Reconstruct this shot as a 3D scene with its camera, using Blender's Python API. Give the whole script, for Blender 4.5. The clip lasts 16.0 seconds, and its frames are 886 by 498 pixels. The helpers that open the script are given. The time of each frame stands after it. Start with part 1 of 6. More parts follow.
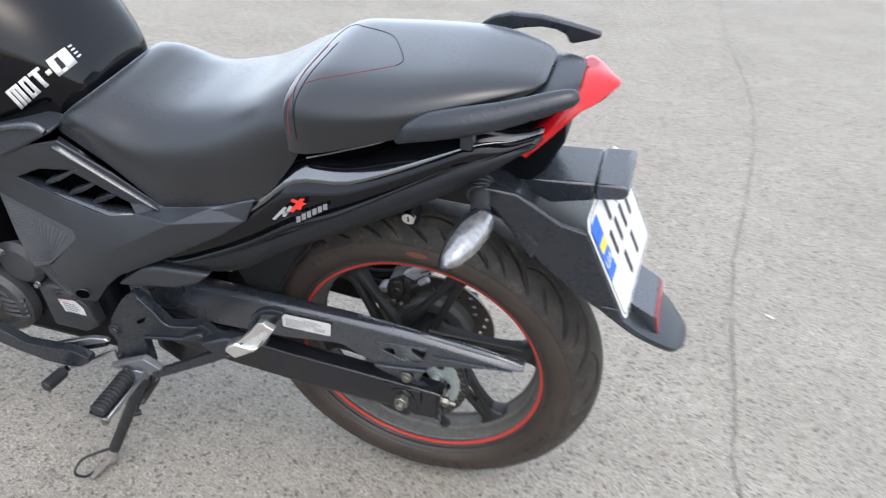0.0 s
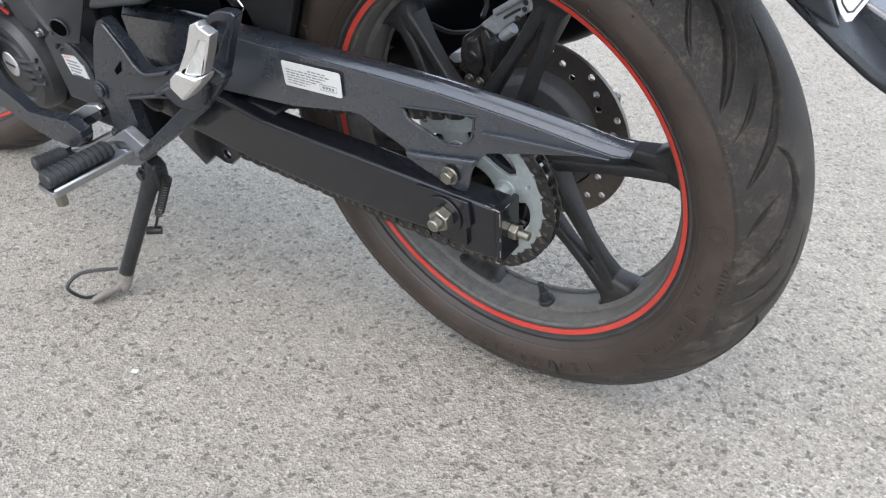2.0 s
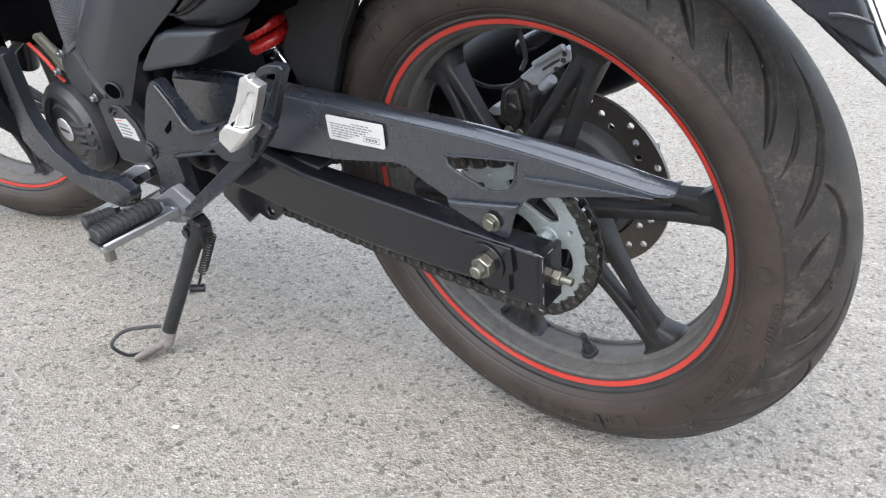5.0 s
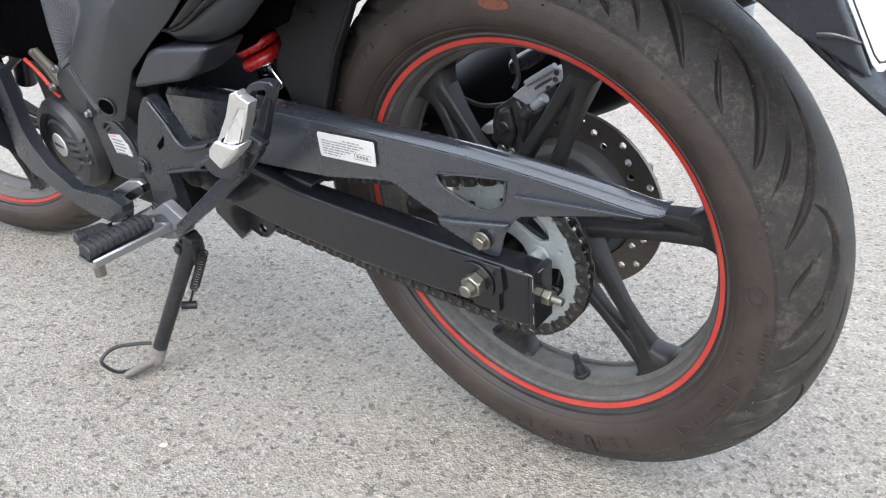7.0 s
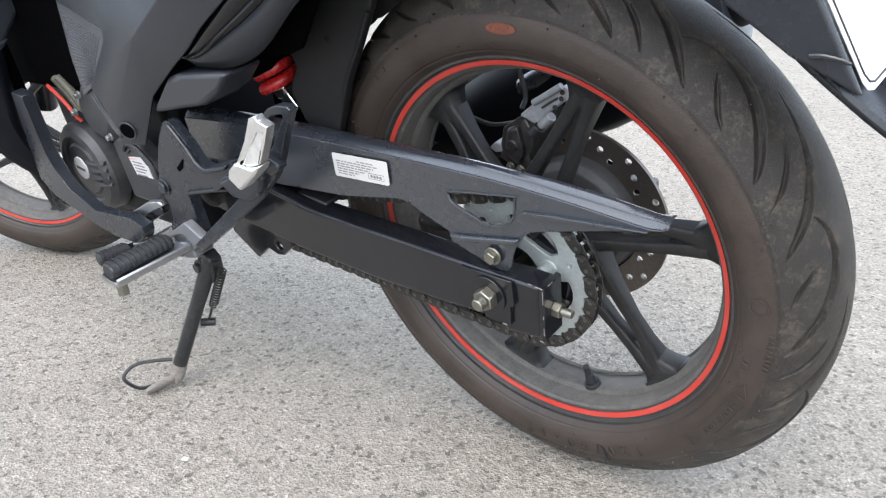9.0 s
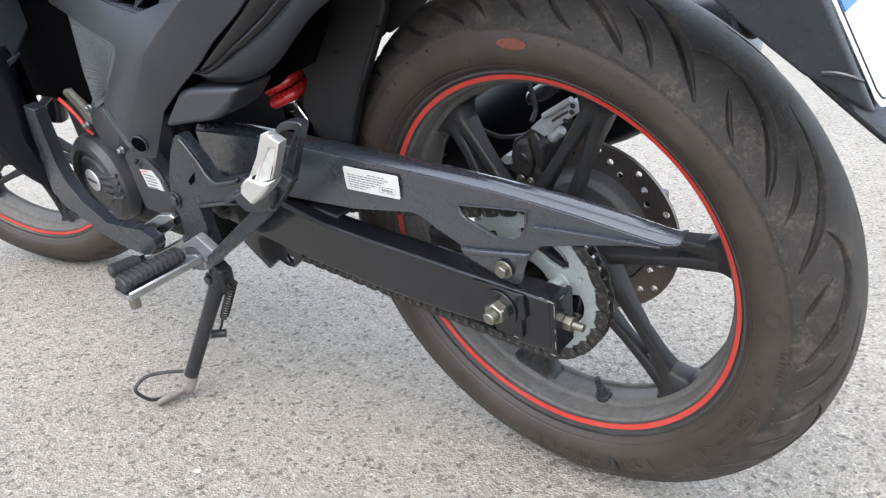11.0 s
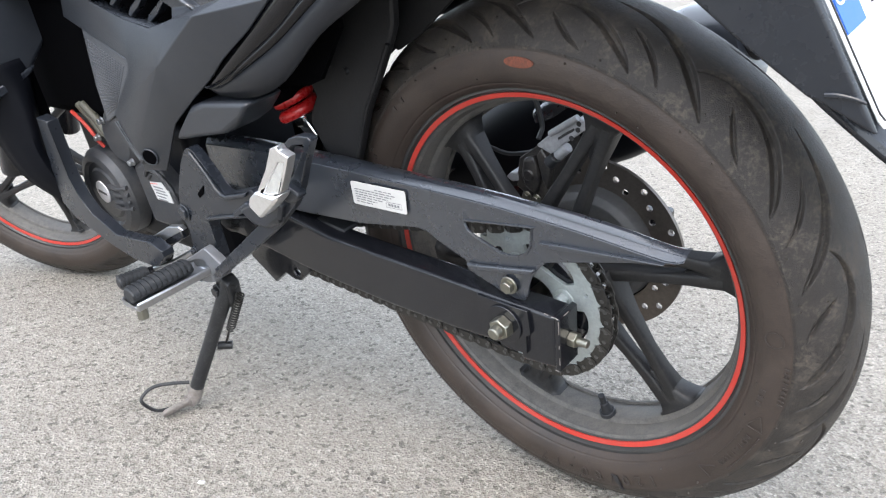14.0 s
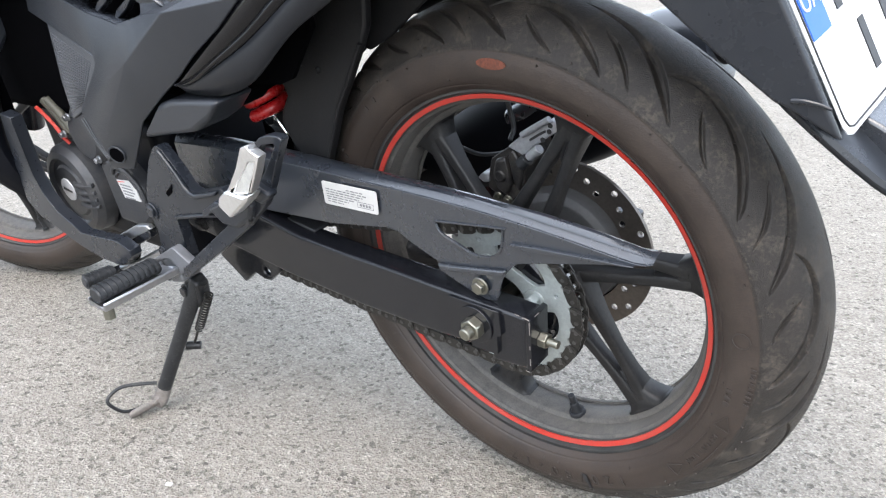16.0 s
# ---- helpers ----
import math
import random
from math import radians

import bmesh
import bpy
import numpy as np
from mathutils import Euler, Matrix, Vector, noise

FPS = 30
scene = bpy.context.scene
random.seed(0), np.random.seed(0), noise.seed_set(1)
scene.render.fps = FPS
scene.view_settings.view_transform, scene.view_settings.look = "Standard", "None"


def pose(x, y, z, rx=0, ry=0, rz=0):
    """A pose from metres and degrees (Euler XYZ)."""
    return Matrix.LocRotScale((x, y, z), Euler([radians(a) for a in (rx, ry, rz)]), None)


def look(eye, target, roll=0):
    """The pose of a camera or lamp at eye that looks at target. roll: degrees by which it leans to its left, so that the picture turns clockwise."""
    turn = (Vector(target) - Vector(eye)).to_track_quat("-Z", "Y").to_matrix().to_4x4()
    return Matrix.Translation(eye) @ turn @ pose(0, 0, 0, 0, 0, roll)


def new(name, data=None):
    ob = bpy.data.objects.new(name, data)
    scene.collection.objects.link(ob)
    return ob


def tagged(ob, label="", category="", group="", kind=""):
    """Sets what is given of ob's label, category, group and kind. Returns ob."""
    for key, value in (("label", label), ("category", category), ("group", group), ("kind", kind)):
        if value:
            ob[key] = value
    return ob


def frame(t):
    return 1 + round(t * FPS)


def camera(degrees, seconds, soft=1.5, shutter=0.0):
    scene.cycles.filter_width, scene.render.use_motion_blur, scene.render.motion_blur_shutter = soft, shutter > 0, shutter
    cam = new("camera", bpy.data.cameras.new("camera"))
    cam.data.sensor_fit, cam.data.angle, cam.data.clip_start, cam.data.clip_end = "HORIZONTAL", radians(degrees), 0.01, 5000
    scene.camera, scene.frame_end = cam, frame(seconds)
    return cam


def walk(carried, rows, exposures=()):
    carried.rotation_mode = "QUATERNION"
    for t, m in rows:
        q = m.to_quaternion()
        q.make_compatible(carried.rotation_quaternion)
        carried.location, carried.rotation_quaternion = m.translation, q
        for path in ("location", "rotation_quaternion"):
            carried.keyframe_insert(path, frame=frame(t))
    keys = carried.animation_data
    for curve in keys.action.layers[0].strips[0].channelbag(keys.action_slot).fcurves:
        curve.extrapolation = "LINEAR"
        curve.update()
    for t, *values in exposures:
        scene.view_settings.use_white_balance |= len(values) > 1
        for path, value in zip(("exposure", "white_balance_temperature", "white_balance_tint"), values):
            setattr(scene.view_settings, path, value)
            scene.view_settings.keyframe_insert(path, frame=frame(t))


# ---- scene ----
from mathutils.bvhtree import BVHTree

cam = camera(57.81, 16.0, soft=1.2, shutter=0.45)
PATH = [
    (0, (0.3062, -1.1777, 1.1544), (0.0888, -0.3351, 0.6617), 3.88),
    (0.5, (0.3547, -0.9694, 1.0647), (-0.0111, -0.1857, 0.5627), 0.93),
    (1, (0.4126, -0.8248, 0.9519), (-0.0544, -0.1587, 0.3704), -1.33),
    (1.5, (0.4263, -0.7617, 0.7664), (-0.0658, -0.1015, 0.1989), -0.61),
    (2, (0.4358, -0.7583, 0.6551), (-0.0930, -0.0727, 0.1549), -0.51),
    (2.5, (0.4540, -0.7440, 0.6333), (-0.0946, -0.0437, 0.1765), -2.51),
    (3, (0.4573, -0.7410, 0.6300), (-0.0986, -0.0338, 0.1932), -3.39),
    (3.5, (0.4589, -0.7524, 0.6291), (-0.0788, -0.0295, 0.1951), -2.68),
    (4, (0.4605, -0.7600, 0.6331), (-0.0878, -0.0413, 0.2055), -2.57),
    (4.5, (0.4568, -0.7662, 0.6348), (-0.1062, -0.0555, 0.2128), -2.35),
    (5, (0.4370, -0.7751, 0.6306), (-0.1498, -0.0804, 0.2146), -2.09),
    (7.5, (0.4473, -0.7628, 0.6269), (-0.1475, -0.0608, 0.2354), -1.64),
    (8, (0.4533, -0.7630, 0.6275), (-0.1429, -0.0607, 0.2386), -2.19),
    (8.5, (0.4554, -0.7737, 0.6338), (-0.1461, -0.0738, 0.2485), -2.42),
    (9, (0.4569, -0.7827, 0.6391), (-0.1512, -0.0845, 0.2614), -2.71),
    (11.5, (0.4521, -0.7861, 0.6503), (-0.1644, -0.0907, 0.2810), -3.10),
    (12, (0.4522, -0.7948, 0.6523), (-0.1689, -0.0998, 0.2901), -2.73),
    (12.5, (0.4522, -0.7899, 0.6530), (-0.1696, -0.0953, 0.2911), -2.70),
    (13, (0.4525, -0.7859, 0.6518), (-0.1722, -0.0927, 0.2924), -2.62),
    (13.5, (0.4552, -0.7867, 0.6506), (-0.1713, -0.0929, 0.2955), -2.55),
    (14, (0.4571, -0.7884, 0.6512), (-0.1684, -0.0932, 0.2970), -2.60),
    (14.5, (0.4583, -0.7891, 0.6546), (-0.1505, -0.0806, 0.2976), -2.34),
    (15, (0.4605, -0.7861, 0.6516), (-0.1350, -0.0655, 0.2965), -1.85),
    (15.5, (0.4566, -0.7848, 0.6543), (-0.1388, -0.0663, 0.2949), -1.91),
    (16, (0.4559, -0.7881, 0.6536), (-0.1412, -0.0701, 0.2961), -1.60),
]
walk(cam, [(t, look(eye, target, roll)) for t, eye, target, roll in PATH],
     exposures=((0.0, 1.26), (0.7, 1.25), (1.2, 1.31), (1.7, 1.39), (2.5, 1.50), (5.0, 1.60), (9.0, 1.68), (16.0, 1.72)))

# ---- light: bright overcast sky ----
world = bpy.data.worlds.new("sky")
scene.world = world
world.use_nodes = True
wn = world.node_tree.nodes
sky = wn.new("ShaderNodeTexSky")
sky.sky_type = "NISHITA"
sky.sun_disc = False
sky.sun_elevation = radians(57)
sky.sun_rotation = radians(153)
sky.air_density, sky.dust_density, sky.ozone_density = 1.0, 3.0, 1.0
wn["Background"].inputs["Strength"].default_value = 0.138
pale = wn.new("ShaderNodeHueSaturation")
pale.inputs["Saturation"].default_value = 0.68
world.node_tree.links.new(sky.outputs[0], pale.inputs["Color"])
world.node_tree.links.new(pale.outputs[0], wn["Background"].inputs["Color"])
sun = new("sun", bpy.data.lights.new("sun", "SUN"))
sun.data.energy, sun.data.angle, sun.data.color = 1.42, radians(178), (0.90, 0.985, 1.095)
sun.matrix_world = look((0.4, 0.45, 2.3), (0, 0, 0))

# ---- materials ----
def mat(name, base, rough, metal=0.0, vary=0.25, scale=9.0, fine=220.0, bump=0.0, dust=0.0, dust_col=(0.22, 0.19, 0.16), coat=0.0, spec=0.5, bump_scale=None, coat_rough=0.06, coat_ior=1.5, dust_range=(0.42, 0.75), dust_scale=1.7, sheen=0.0):
    m = bpy.data.materials.new(name)
    m.use_nodes = True
    nt = m.node_tree
    n, link = nt.nodes, nt.links.new
    b = n["Principled BSDF"]
    tc = n.new("ShaderNodeTexCoord")
    def noise_node(s, detail=6.0, rough_=0.6):
        q = n.new("ShaderNodeTexNoise")
        q.inputs["Scale"].default_value, q.inputs["Detail"].default_value, q.inputs["Roughness"].default_value = s, detail, rough_
        link(tc.outputs["Object"], q.inputs["Vector"])
        return q
    big, small = noise_node(scale), noise_node(fine, 3.0)
    add = n.new("ShaderNodeMath"); add.operation = "ADD"
    link(big.outputs[0], add.inputs[0]); link(small.outputs[0], add.inputs[1])
    mr = n.new("ShaderNodeMapRange")
    mr.inputs[1].default_value, mr.inputs[2].default_value = 0.6, 1.4
    mr.inputs[3].default_value, mr.inputs[4].default_value = 1 - vary, 1 + vary
    link(add.outputs[0], mr.inputs[0])
    mul = n.new("ShaderNodeVectorMath"); mul.operation = "SCALE"
    mul.inputs[0].default_value = base
    link(mr.outputs[0], mul.inputs["Scale"])
    col = mul.outputs[0]
    rr = n.new("ShaderNodeMapRange")
    rr.inputs[1].default_value, rr.inputs[2].default_value = 0.6, 1.4
    rr.inputs[3].default_value, rr.inputs[4].default_value = max(0.02, rough * 0.82), min(1.0, rough * 1.18)
    link(add.outputs[0], rr.inputs[0])
    rout = rr.outputs[0]
    if dust > 0:
        dn = noise_node(scale * dust_scale, 8.0, 0.68)
        dr = n.new("ShaderNodeMapRange")
        dr.inputs[1].default_value, dr.inputs[2].default_value = dust_range
        dr.inputs[3].default_value, dr.inputs[4].default_value = 0.0, dust
        grit = noise_node(scale * dust_scale * 7, 4.0, 0.7)
        both = n.new("ShaderNodeMix"); both.data_type = "FLOAT"
        both.inputs[0].default_value = 0.45
        link(dn.outputs[0], both.inputs[2]); link(grit.outputs[0], both.inputs[3])
        link(both.outputs[0], dr.inputs[0])
        mx = n.new("ShaderNodeMix"); mx.data_type = "RGBA"
        link(dr.outputs[0], mx.inputs[0]); link(col, mx.inputs[6])
        mx.inputs[7].default_value = (*dust_col, 1)
        col = mx.outputs[2]
        ra = n.new("ShaderNodeMath"); ra.operation = "ADD"; ra.use_clamp = True
        rm = n.new("ShaderNodeMath"); rm.operation = "MULTIPLY"; rm.inputs[1].default_value = 0.5
        link(dr.outputs[0], rm.inputs[0]); link(rout, ra.inputs[0]); link(rm.outputs[0], ra.inputs[1])
        rout = ra.outputs[0]
    link(col, b.inputs["Base Color"]); link(rout, b.inputs["Roughness"])
    b.inputs["Metallic"].default_value = metal
    b.inputs["Specular IOR Level"].default_value = spec
    b.inputs["Coat Weight"].default_value = coat
    b.inputs["Sheen Weight"].default_value, b.inputs["Sheen Roughness"].default_value = sheen, 0.35
    b.inputs["Sheen Tint"].default_value = (0.82, 0.89, 1.0, 1.0)
    b.inputs["Coat IOR"].default_value = coat_ior
    b.inputs["Coat Roughness"].default_value = coat_rough
    if bump:
        bs = noise_node(bump_scale or fine * 3, 4.0) if bump_scale else small
        bp = n.new("ShaderNodeBump")
        bp.inputs["Strength"].default_value, bp.inputs["Distance"].default_value = bump, 0.001
        link(bs.outputs[0], bp.inputs["Height"]); link(bp.outputs[0], b.inputs["Normal"])
    return m

M = dict(
    tread=mat("tread_rubber", (0.0210, 0.0183, 0.0163), 0.48, spec=0.38, vary=0.45, scale=24, fine=900, bump=0.9, dust=0.65, dust_col=(0.145, 0.122, 0.098), dust_range=(0.49, 0.68), dust_scale=1.6),
    sidewall=mat("sidewall_rubber", (0.0265, 0.0193, 0.0158), 0.44, vary=0.42, scale=16, fine=500, bump=0.5, dust=0.6, dust_col=(0.070, 0.0510, 0.0385), dust_range=(0.42, 0.74), dust_scale=1.3),
    wheel=mat("wheel_paint", (0.0110, 0.0113, 0.0122), 0.42, spec=0.35, vary=0.3, scale=18, bump=0.2, dust=0.42, dust_col=(0.07, 0.065, 0.058), dust_range=(0.48, 0.74), dust_scale=2.6),
    wheel_dusty=mat("rim_dust", (0.058, 0.056, 0.054), 0.48, vary=0.35, scale=30, fine=500, bump=0.35, dust=0.85, dust_col=(0.155, 0.145, 0.130), dust_range=(0.40, 0.68), dust_scale=3.0),
    flange=mat("dusty_rim_edge", (0.034, 0.035, 0.0345), 0.42, vary=0.3, scale=26, fine=500, bump=0.25, dust=0.5, dust_col=(0.085, 0.083, 0.076), dust_range=(0.45, 0.75)),
    red_stripe=mat("red_rim_tape", (0.42, 0.026, 0.016), 0.45, vary=0.14, dust=0.25),
    grey=mat("grey_matt_plastic", (0.0168, 0.0196, 0.0250), 0.34, vary=0.1, scale=5, fine=900, bump=0.2, dust=0.08, dust_col=(0.12, 0.12, 0.12)),
    insert=mat("insert_grey_plastic", (0.040, 0.044, 0.051), 0.38, vary=0.08, scale=5, fine=900, bump=0.2, dust=0.1),
    guard=mat("guard_plastic", (0.0195, 0.0235, 0.0310), 0.27, vary=0.08, scale=6, fine=40, dust=0.05, dust_col=(0.12, 0.12, 0.12), spec=0.7, coat=0.6, coat_rough=0.26, coat_ior=1.6),
    satin=mat("satin_black_plastic", (0.0125, 0.0152, 0.0205), 0.28, vary=0.08, scale=6, fine=60, dust=0.07, dust_col=(0.12, 0.12, 0.12)),
    trim=mat("dull_black_trim_plastic", (0.0095, 0.0108, 0.0138), 0.36, vary=0.1, scale=6, fine=60, dust=0.06, dust_col=(0.10, 0.10, 0.10), spec=0.25),
    black=mat("black_plastic", (0.0042, 0.0048, 0.0068), 0.40, vary=0.2, fine=600, bump=0.05, dust=0.08, dust_col=(0.025, 0.025, 0.026), spec=0.09),
    gloss=mat("gloss_black_paint", (0.002, 0.002, 0.003), 0.05, vary=0.05, spec=0.3),
    shelf=mat("polished_black_plastic", (0.004, 0.0045, 0.006), 0.12, vary=0.08, spec=1.0, coat=1.0, coat_rough=0.07, coat_ior=1.9),
    tail=mat("tail_black_paint", (0.003, 0.003, 0.004), 0.10, spec=0.3, vary=0.1, scale=8),
    arm=mat("black_steel_paint", (0.0065, 0.0072, 0.0095), 0.22, vary=0.14, scale=10, fine=60, dust=0.05, dust_col=(0.05, 0.049, 0.048), spec=0.32, coat=0.4, coat_rough=0.08),
    seat=mat("black_vinyl", (0.0055, 0.006, 0.0078), 0.30, vary=0.12, scale=7, fine=500, bump=0.1, bump_scale=900, spec=0.14, coat=1.0, coat_rough=0.27, coat_ior=1.5, sheen=0.45),
    olive=mat("olive_cable_sleeve", (0.060, 0.058, 0.044), 0.55, vary=0.2, scale=40),
    rubber=mat("black_rubber", (0.013, 0.0145, 0.017), 0.5, vary=0.2, dust=0.12, dust_col=(0.08, 0.085, 0.09)),
    alu=mat("cast_aluminium", (0.43, 0.44, 0.46), 0.36, metal=1.0, vary=0.12, bump=0.2),
    cast=mat("dull_cast_aluminium", (0.17, 0.175, 0.187), 0.42, metal=0.45, vary=0.15, scale=30, fine=300, bump=0.25, dust=0.2, dust_col=(0.10, 0.10, 0.10)),
    chrome=mat("bright_chrome", (0.75, 0.76, 0.77), 0.12, metal=1.0, vary=0.05),
    zinc=mat("zinc_plated_steel", (0.27, 0.265, 0.225), 0.42, metal=1.0, vary=0.2, scale=40, bump=0.2),
    sprocket=mat("plated_sprocket_steel", (0.36, 0.395, 0.39), 0.45, metal=0.4, vary=0.15, scale=25, dust=0.3, dust_col=(0.08, 0.08, 0.075)),
    chain=mat("oily_chain_steel", (0.045, 0.043, 0.04), 0.34, metal=0.6, vary=0.4, scale=60, dust=0.2, dust_col=(0.03, 0.028, 0.025)),
    roller=mat("bright_roller_steel", (0.30, 0.295, 0.285), 0.26, metal=1.0, vary=0.35, scale=90),
    pin=mat("worn_chain_pin_steel", (0.13, 0.13, 0.128), 0.32, metal=0.9, vary=0.3, scale=60),
    disc=mat("brake_disc_steel", (0.150, 0.134, 0.120), 0.40, metal=0.8, vary=0.25, scale=20, bump=0.15),
    engine=mat("engine_grey_paint", (0.024, 0.0265, 0.031), 0.4, vary=0.12, scale=12, bump=0.2, dust=0.2),
    red=mat("red_spring_paint", (0.44, 0.015, 0.016), 0.28, vary=0.1, coat=0.3),
    lens_red=mat("red_lamp_lens", (0.37, 0.0040, 0.007), 0.12, vary=0.12, spec=0.3, coat=0.25, coat_rough=0.05),
    reflector=mat("dark_red_reflector", (0.26, 0.012, 0.022), 0.2, vary=0.2, scale=80, coat=0.4),
    lens=mat("clear_lamp_lens", (0.23, 0.23, 0.235), 0.20, metal=0.55, vary=0.5, scale=48, fine=160, coat=1.0),
    white=mat("white_plate_film", (0.62, 0.62, 0.62), 0.35, vary=0.04, coat=0.2),
    paper=mat("white_sticker", (0.52, 0.52, 0.51), 0.5, vary=0.05),
    ink=mat("black_ink", (0.02, 0.02, 0.022), 0.5, vary=0.1),
    print_grey=mat("grey_print", (0.17, 0.17, 0.18), 0.5, vary=0.1),
    blue=mat("blue_film", (0.010, 0.105, 0.50), 0.35, vary=0.05),
    yellow=mat("yellow_film", (0.8, 0.55, 0.02), 0.35, vary=0.05),
    red_ink=mat("red_print", (0.65, 0.03, 0.02), 0.4, vary=0.1),
    thread=mat("dark_red_thread", (0.13, 0.008, 0.010), 0.6, vary=0.2),
    silver_ink=mat("silver_print", (0.27, 0.27, 0.28), 0.4, vary=0.15),
    stand=mat("worn_black_stand_paint", (0.012, 0.0128, 0.0145), 0.38, vary=0.35, scale=34, dust=0.5, dust_col=(0.10, 0.098, 0.092), dust_range=(0.50, 0.76)),
    bare=mat("scuffed_bare_steel", (0.22, 0.20, 0.185), 0.6, metal=0.35, vary=0.45, scale=70, bump=0.4, dust=0.6, dust_col=(0.25, 0.215, 0.185)),
    dust_red=mat("faded_red_marking", (0.15, 0.042, 0.022), 0.6, vary=0.6, scale=90, dust=0.9, dust_col=(0.035, 0.026, 0.021), dust_scale=0.8),
    badge=mat("silver_badge", (0.5, 0.5, 0.51), 0.35, metal=0.0, vary=0.1, scale=60),
    caliper=mat("caliper_grey_casting", (0.011, 0.0115, 0.013), 0.34, metal=0.2, vary=0.3, scale=40, bump=0.35, dust=0.35),
    bracket=mat("dull_plated_bracket", (0.36, 0.37, 0.39), 0.42, metal=0.5, vary=0.25, scale=60, bump=0.25, dust=0.25, dust_col=(0.12, 0.11, 0.10)),
    chrome_satin=mat("polished_aluminium", (0.86, 0.86, 0.86), 0.34, metal=1.0, vary=0.1, scale=30, bump=0.15),
    carrier=mat("dusty_grey_hub", (0.070, 0.071, 0.073), 0.5, vary=0.25, scale=25, dust=0.4, dust_col=(0.105, 0.10, 0.092)),
    splash=mat("dull_dusty_plastic", (0.0065, 0.0068, 0.008), 0.5, vary=0.4, scale=14, fine=300, bump=0.4, dust=0.55, dust_col=(0.030, 0.029, 0.028), spec=0.3),
    glass=mat("clear_reflector_plastic", (0.52, 0.52, 0.50), 0.16, metal=0.35, vary=0.3, scale=120, fine=500, bump=0.4),
    # near-black with the shade of hollows and gaps put into its colour
    void=mat("shade_black", (0.0018, 0.0018, 0.0022), 0.9, vary=0.2, spec=0.01),
    emboss=mat("raised_rubber", (0.034, 0.027, 0.023), 0.7, vary=0.2),
)

# ---- mesh helpers ----
def finish(me, smooth):
    if smooth is not None:
        me.polygons.foreach_set("use_smooth", [True] * len(me.polygons))
        me.set_sharp_from_angle(angle=radians(smooth))
    me.update()

def part(name, bm, material, parent, label="", m=None, smooth=35, bevel=0.0, solid=0.0, segs=2):
    """One mesh object under a thing or a part."""
    if isinstance(bm, bmesh.types.BMesh):
        bmesh.ops.recalc_face_normals(bm, faces=bm.faces)
        me = bpy.data.meshes.new(name)
        bm.to_mesh(me)
        bm.free()
    else:
        me = bm
    if not me.materials:
        me.materials.append(material)
    finish(me, smooth)
    ob = new(name, me)
    ob.parent = parent
    if m is not None:
        ob.matrix_basis = m
    if solid:
        s = ob.modifiers.new("thickness", "SOLIDIFY")
        s.thickness, s.offset = solid, -1
    if bevel:
        b = ob.modifiers.new("rounded", "BEVEL")
        b.width, b.segments, b.limit_method, b.angle_limit = bevel, segs, "ANGLE", radians(32)
    if label:
        tagged(ob, label=label)
    return ob

def thing(name, label, category, m=None, group="", kind=""):
    ob = new(name)
    ob.empty_display_size = 0.1
    if m is not None:
        ob.matrix_basis = m
    return tagged(ob, label=label, category=category, group=group, kind=kind)

def mesh_from(verts, faces, name="mesh"):
    bm = bmesh.new()
    vs = [bm.verts.new(v) for v in verts]
    for f in faces:
        bm.faces.new([vs[i] for i in f])
    return bm

def prism(outline, y0, y1, lean=None, bm=None):
    """A plate: an outline in x and z, between two depths; lean(x, z) shifts it in y."""
    bm = bm or bmesh.new()
    f = lean or (lambda x, z: 0.0)
    a = [bm.verts.new((x, y0 + f(x, z), z)) for x, z in outline]
    b = [bm.verts.new((x, y1 + f(x, z), z)) for x, z in outline]
    k = len(outline)
    fa, fb = bm.faces.new(a), bm.faces.new(b[::-1])
    for i in range(k):
        bm.faces.new((a[i], b[i], b[(i + 1) % k], a[(i + 1) % k]))
    bmesh.ops.triangulate(bm, faces=[fa, fb])
    return bm

def holed_plate(outline, holes, y0, y1):
    """A plate in x and z with round holes right through it."""
    bm = bmesh.new()
    edges = []
    rims = [outline] + [[(cx + r * math.cos(q), cz + r * math.sin(q)) for q in [2 * math.pi * i / 20 for i in range(20)]] for cx, cz, r in holes]
    for rim_ in rims:
        vs = [bm.verts.new((x, y0, z)) for x, z in rim_]
        edges += [bm.edges.new((vs[i], vs[(i + 1) % len(vs)])) for i in range(len(vs))]
    fill = bmesh.ops.triangle_fill(bm, edges=edges, use_beauty=True, normal=(0, -1, 0))
    faces = [f for f in fill["geom"] if isinstance(f, bmesh.types.BMFace)]
    ext = bmesh.ops.extrude_face_region(bm, geom=faces)
    for v in [q for q in ext["geom"] if isinstance(q, bmesh.types.BMVert)]:
        v.co.y = y1
    return bm

def poly_plate(outline, holes, y0, y1, lean=None):
    """A plate in x and z between two depths, with openings of any shape right through it."""
    bm = bmesh.new()
    f = lean or (lambda x, z: 0.0)
    edges = []
    for loop in [outline] + holes:
        vs = [bm.verts.new((x, y0, z)) for x, z in loop]
        edges += [bm.edges.new((vs[i], vs[(i + 1) % len(vs)])) for i in range(len(vs))]
    fill = bmesh.ops.triangle_fill(bm, edges=edges, use_beauty=True, normal=(0, -1, 0))
    faces = [q for q in fill["geom"] if isinstance(q, bmesh.types.BMFace)]
    ext = bmesh.ops.extrude_face_region(bm, geom=faces)
    for v in [q for q in ext["geom"] if isinstance(q, bmesh.types.BMVert)]:
        v.co.y = y1
    for v in bm.verts:
        v.co.y += f(v.co.x, v.co.z)
    return bm

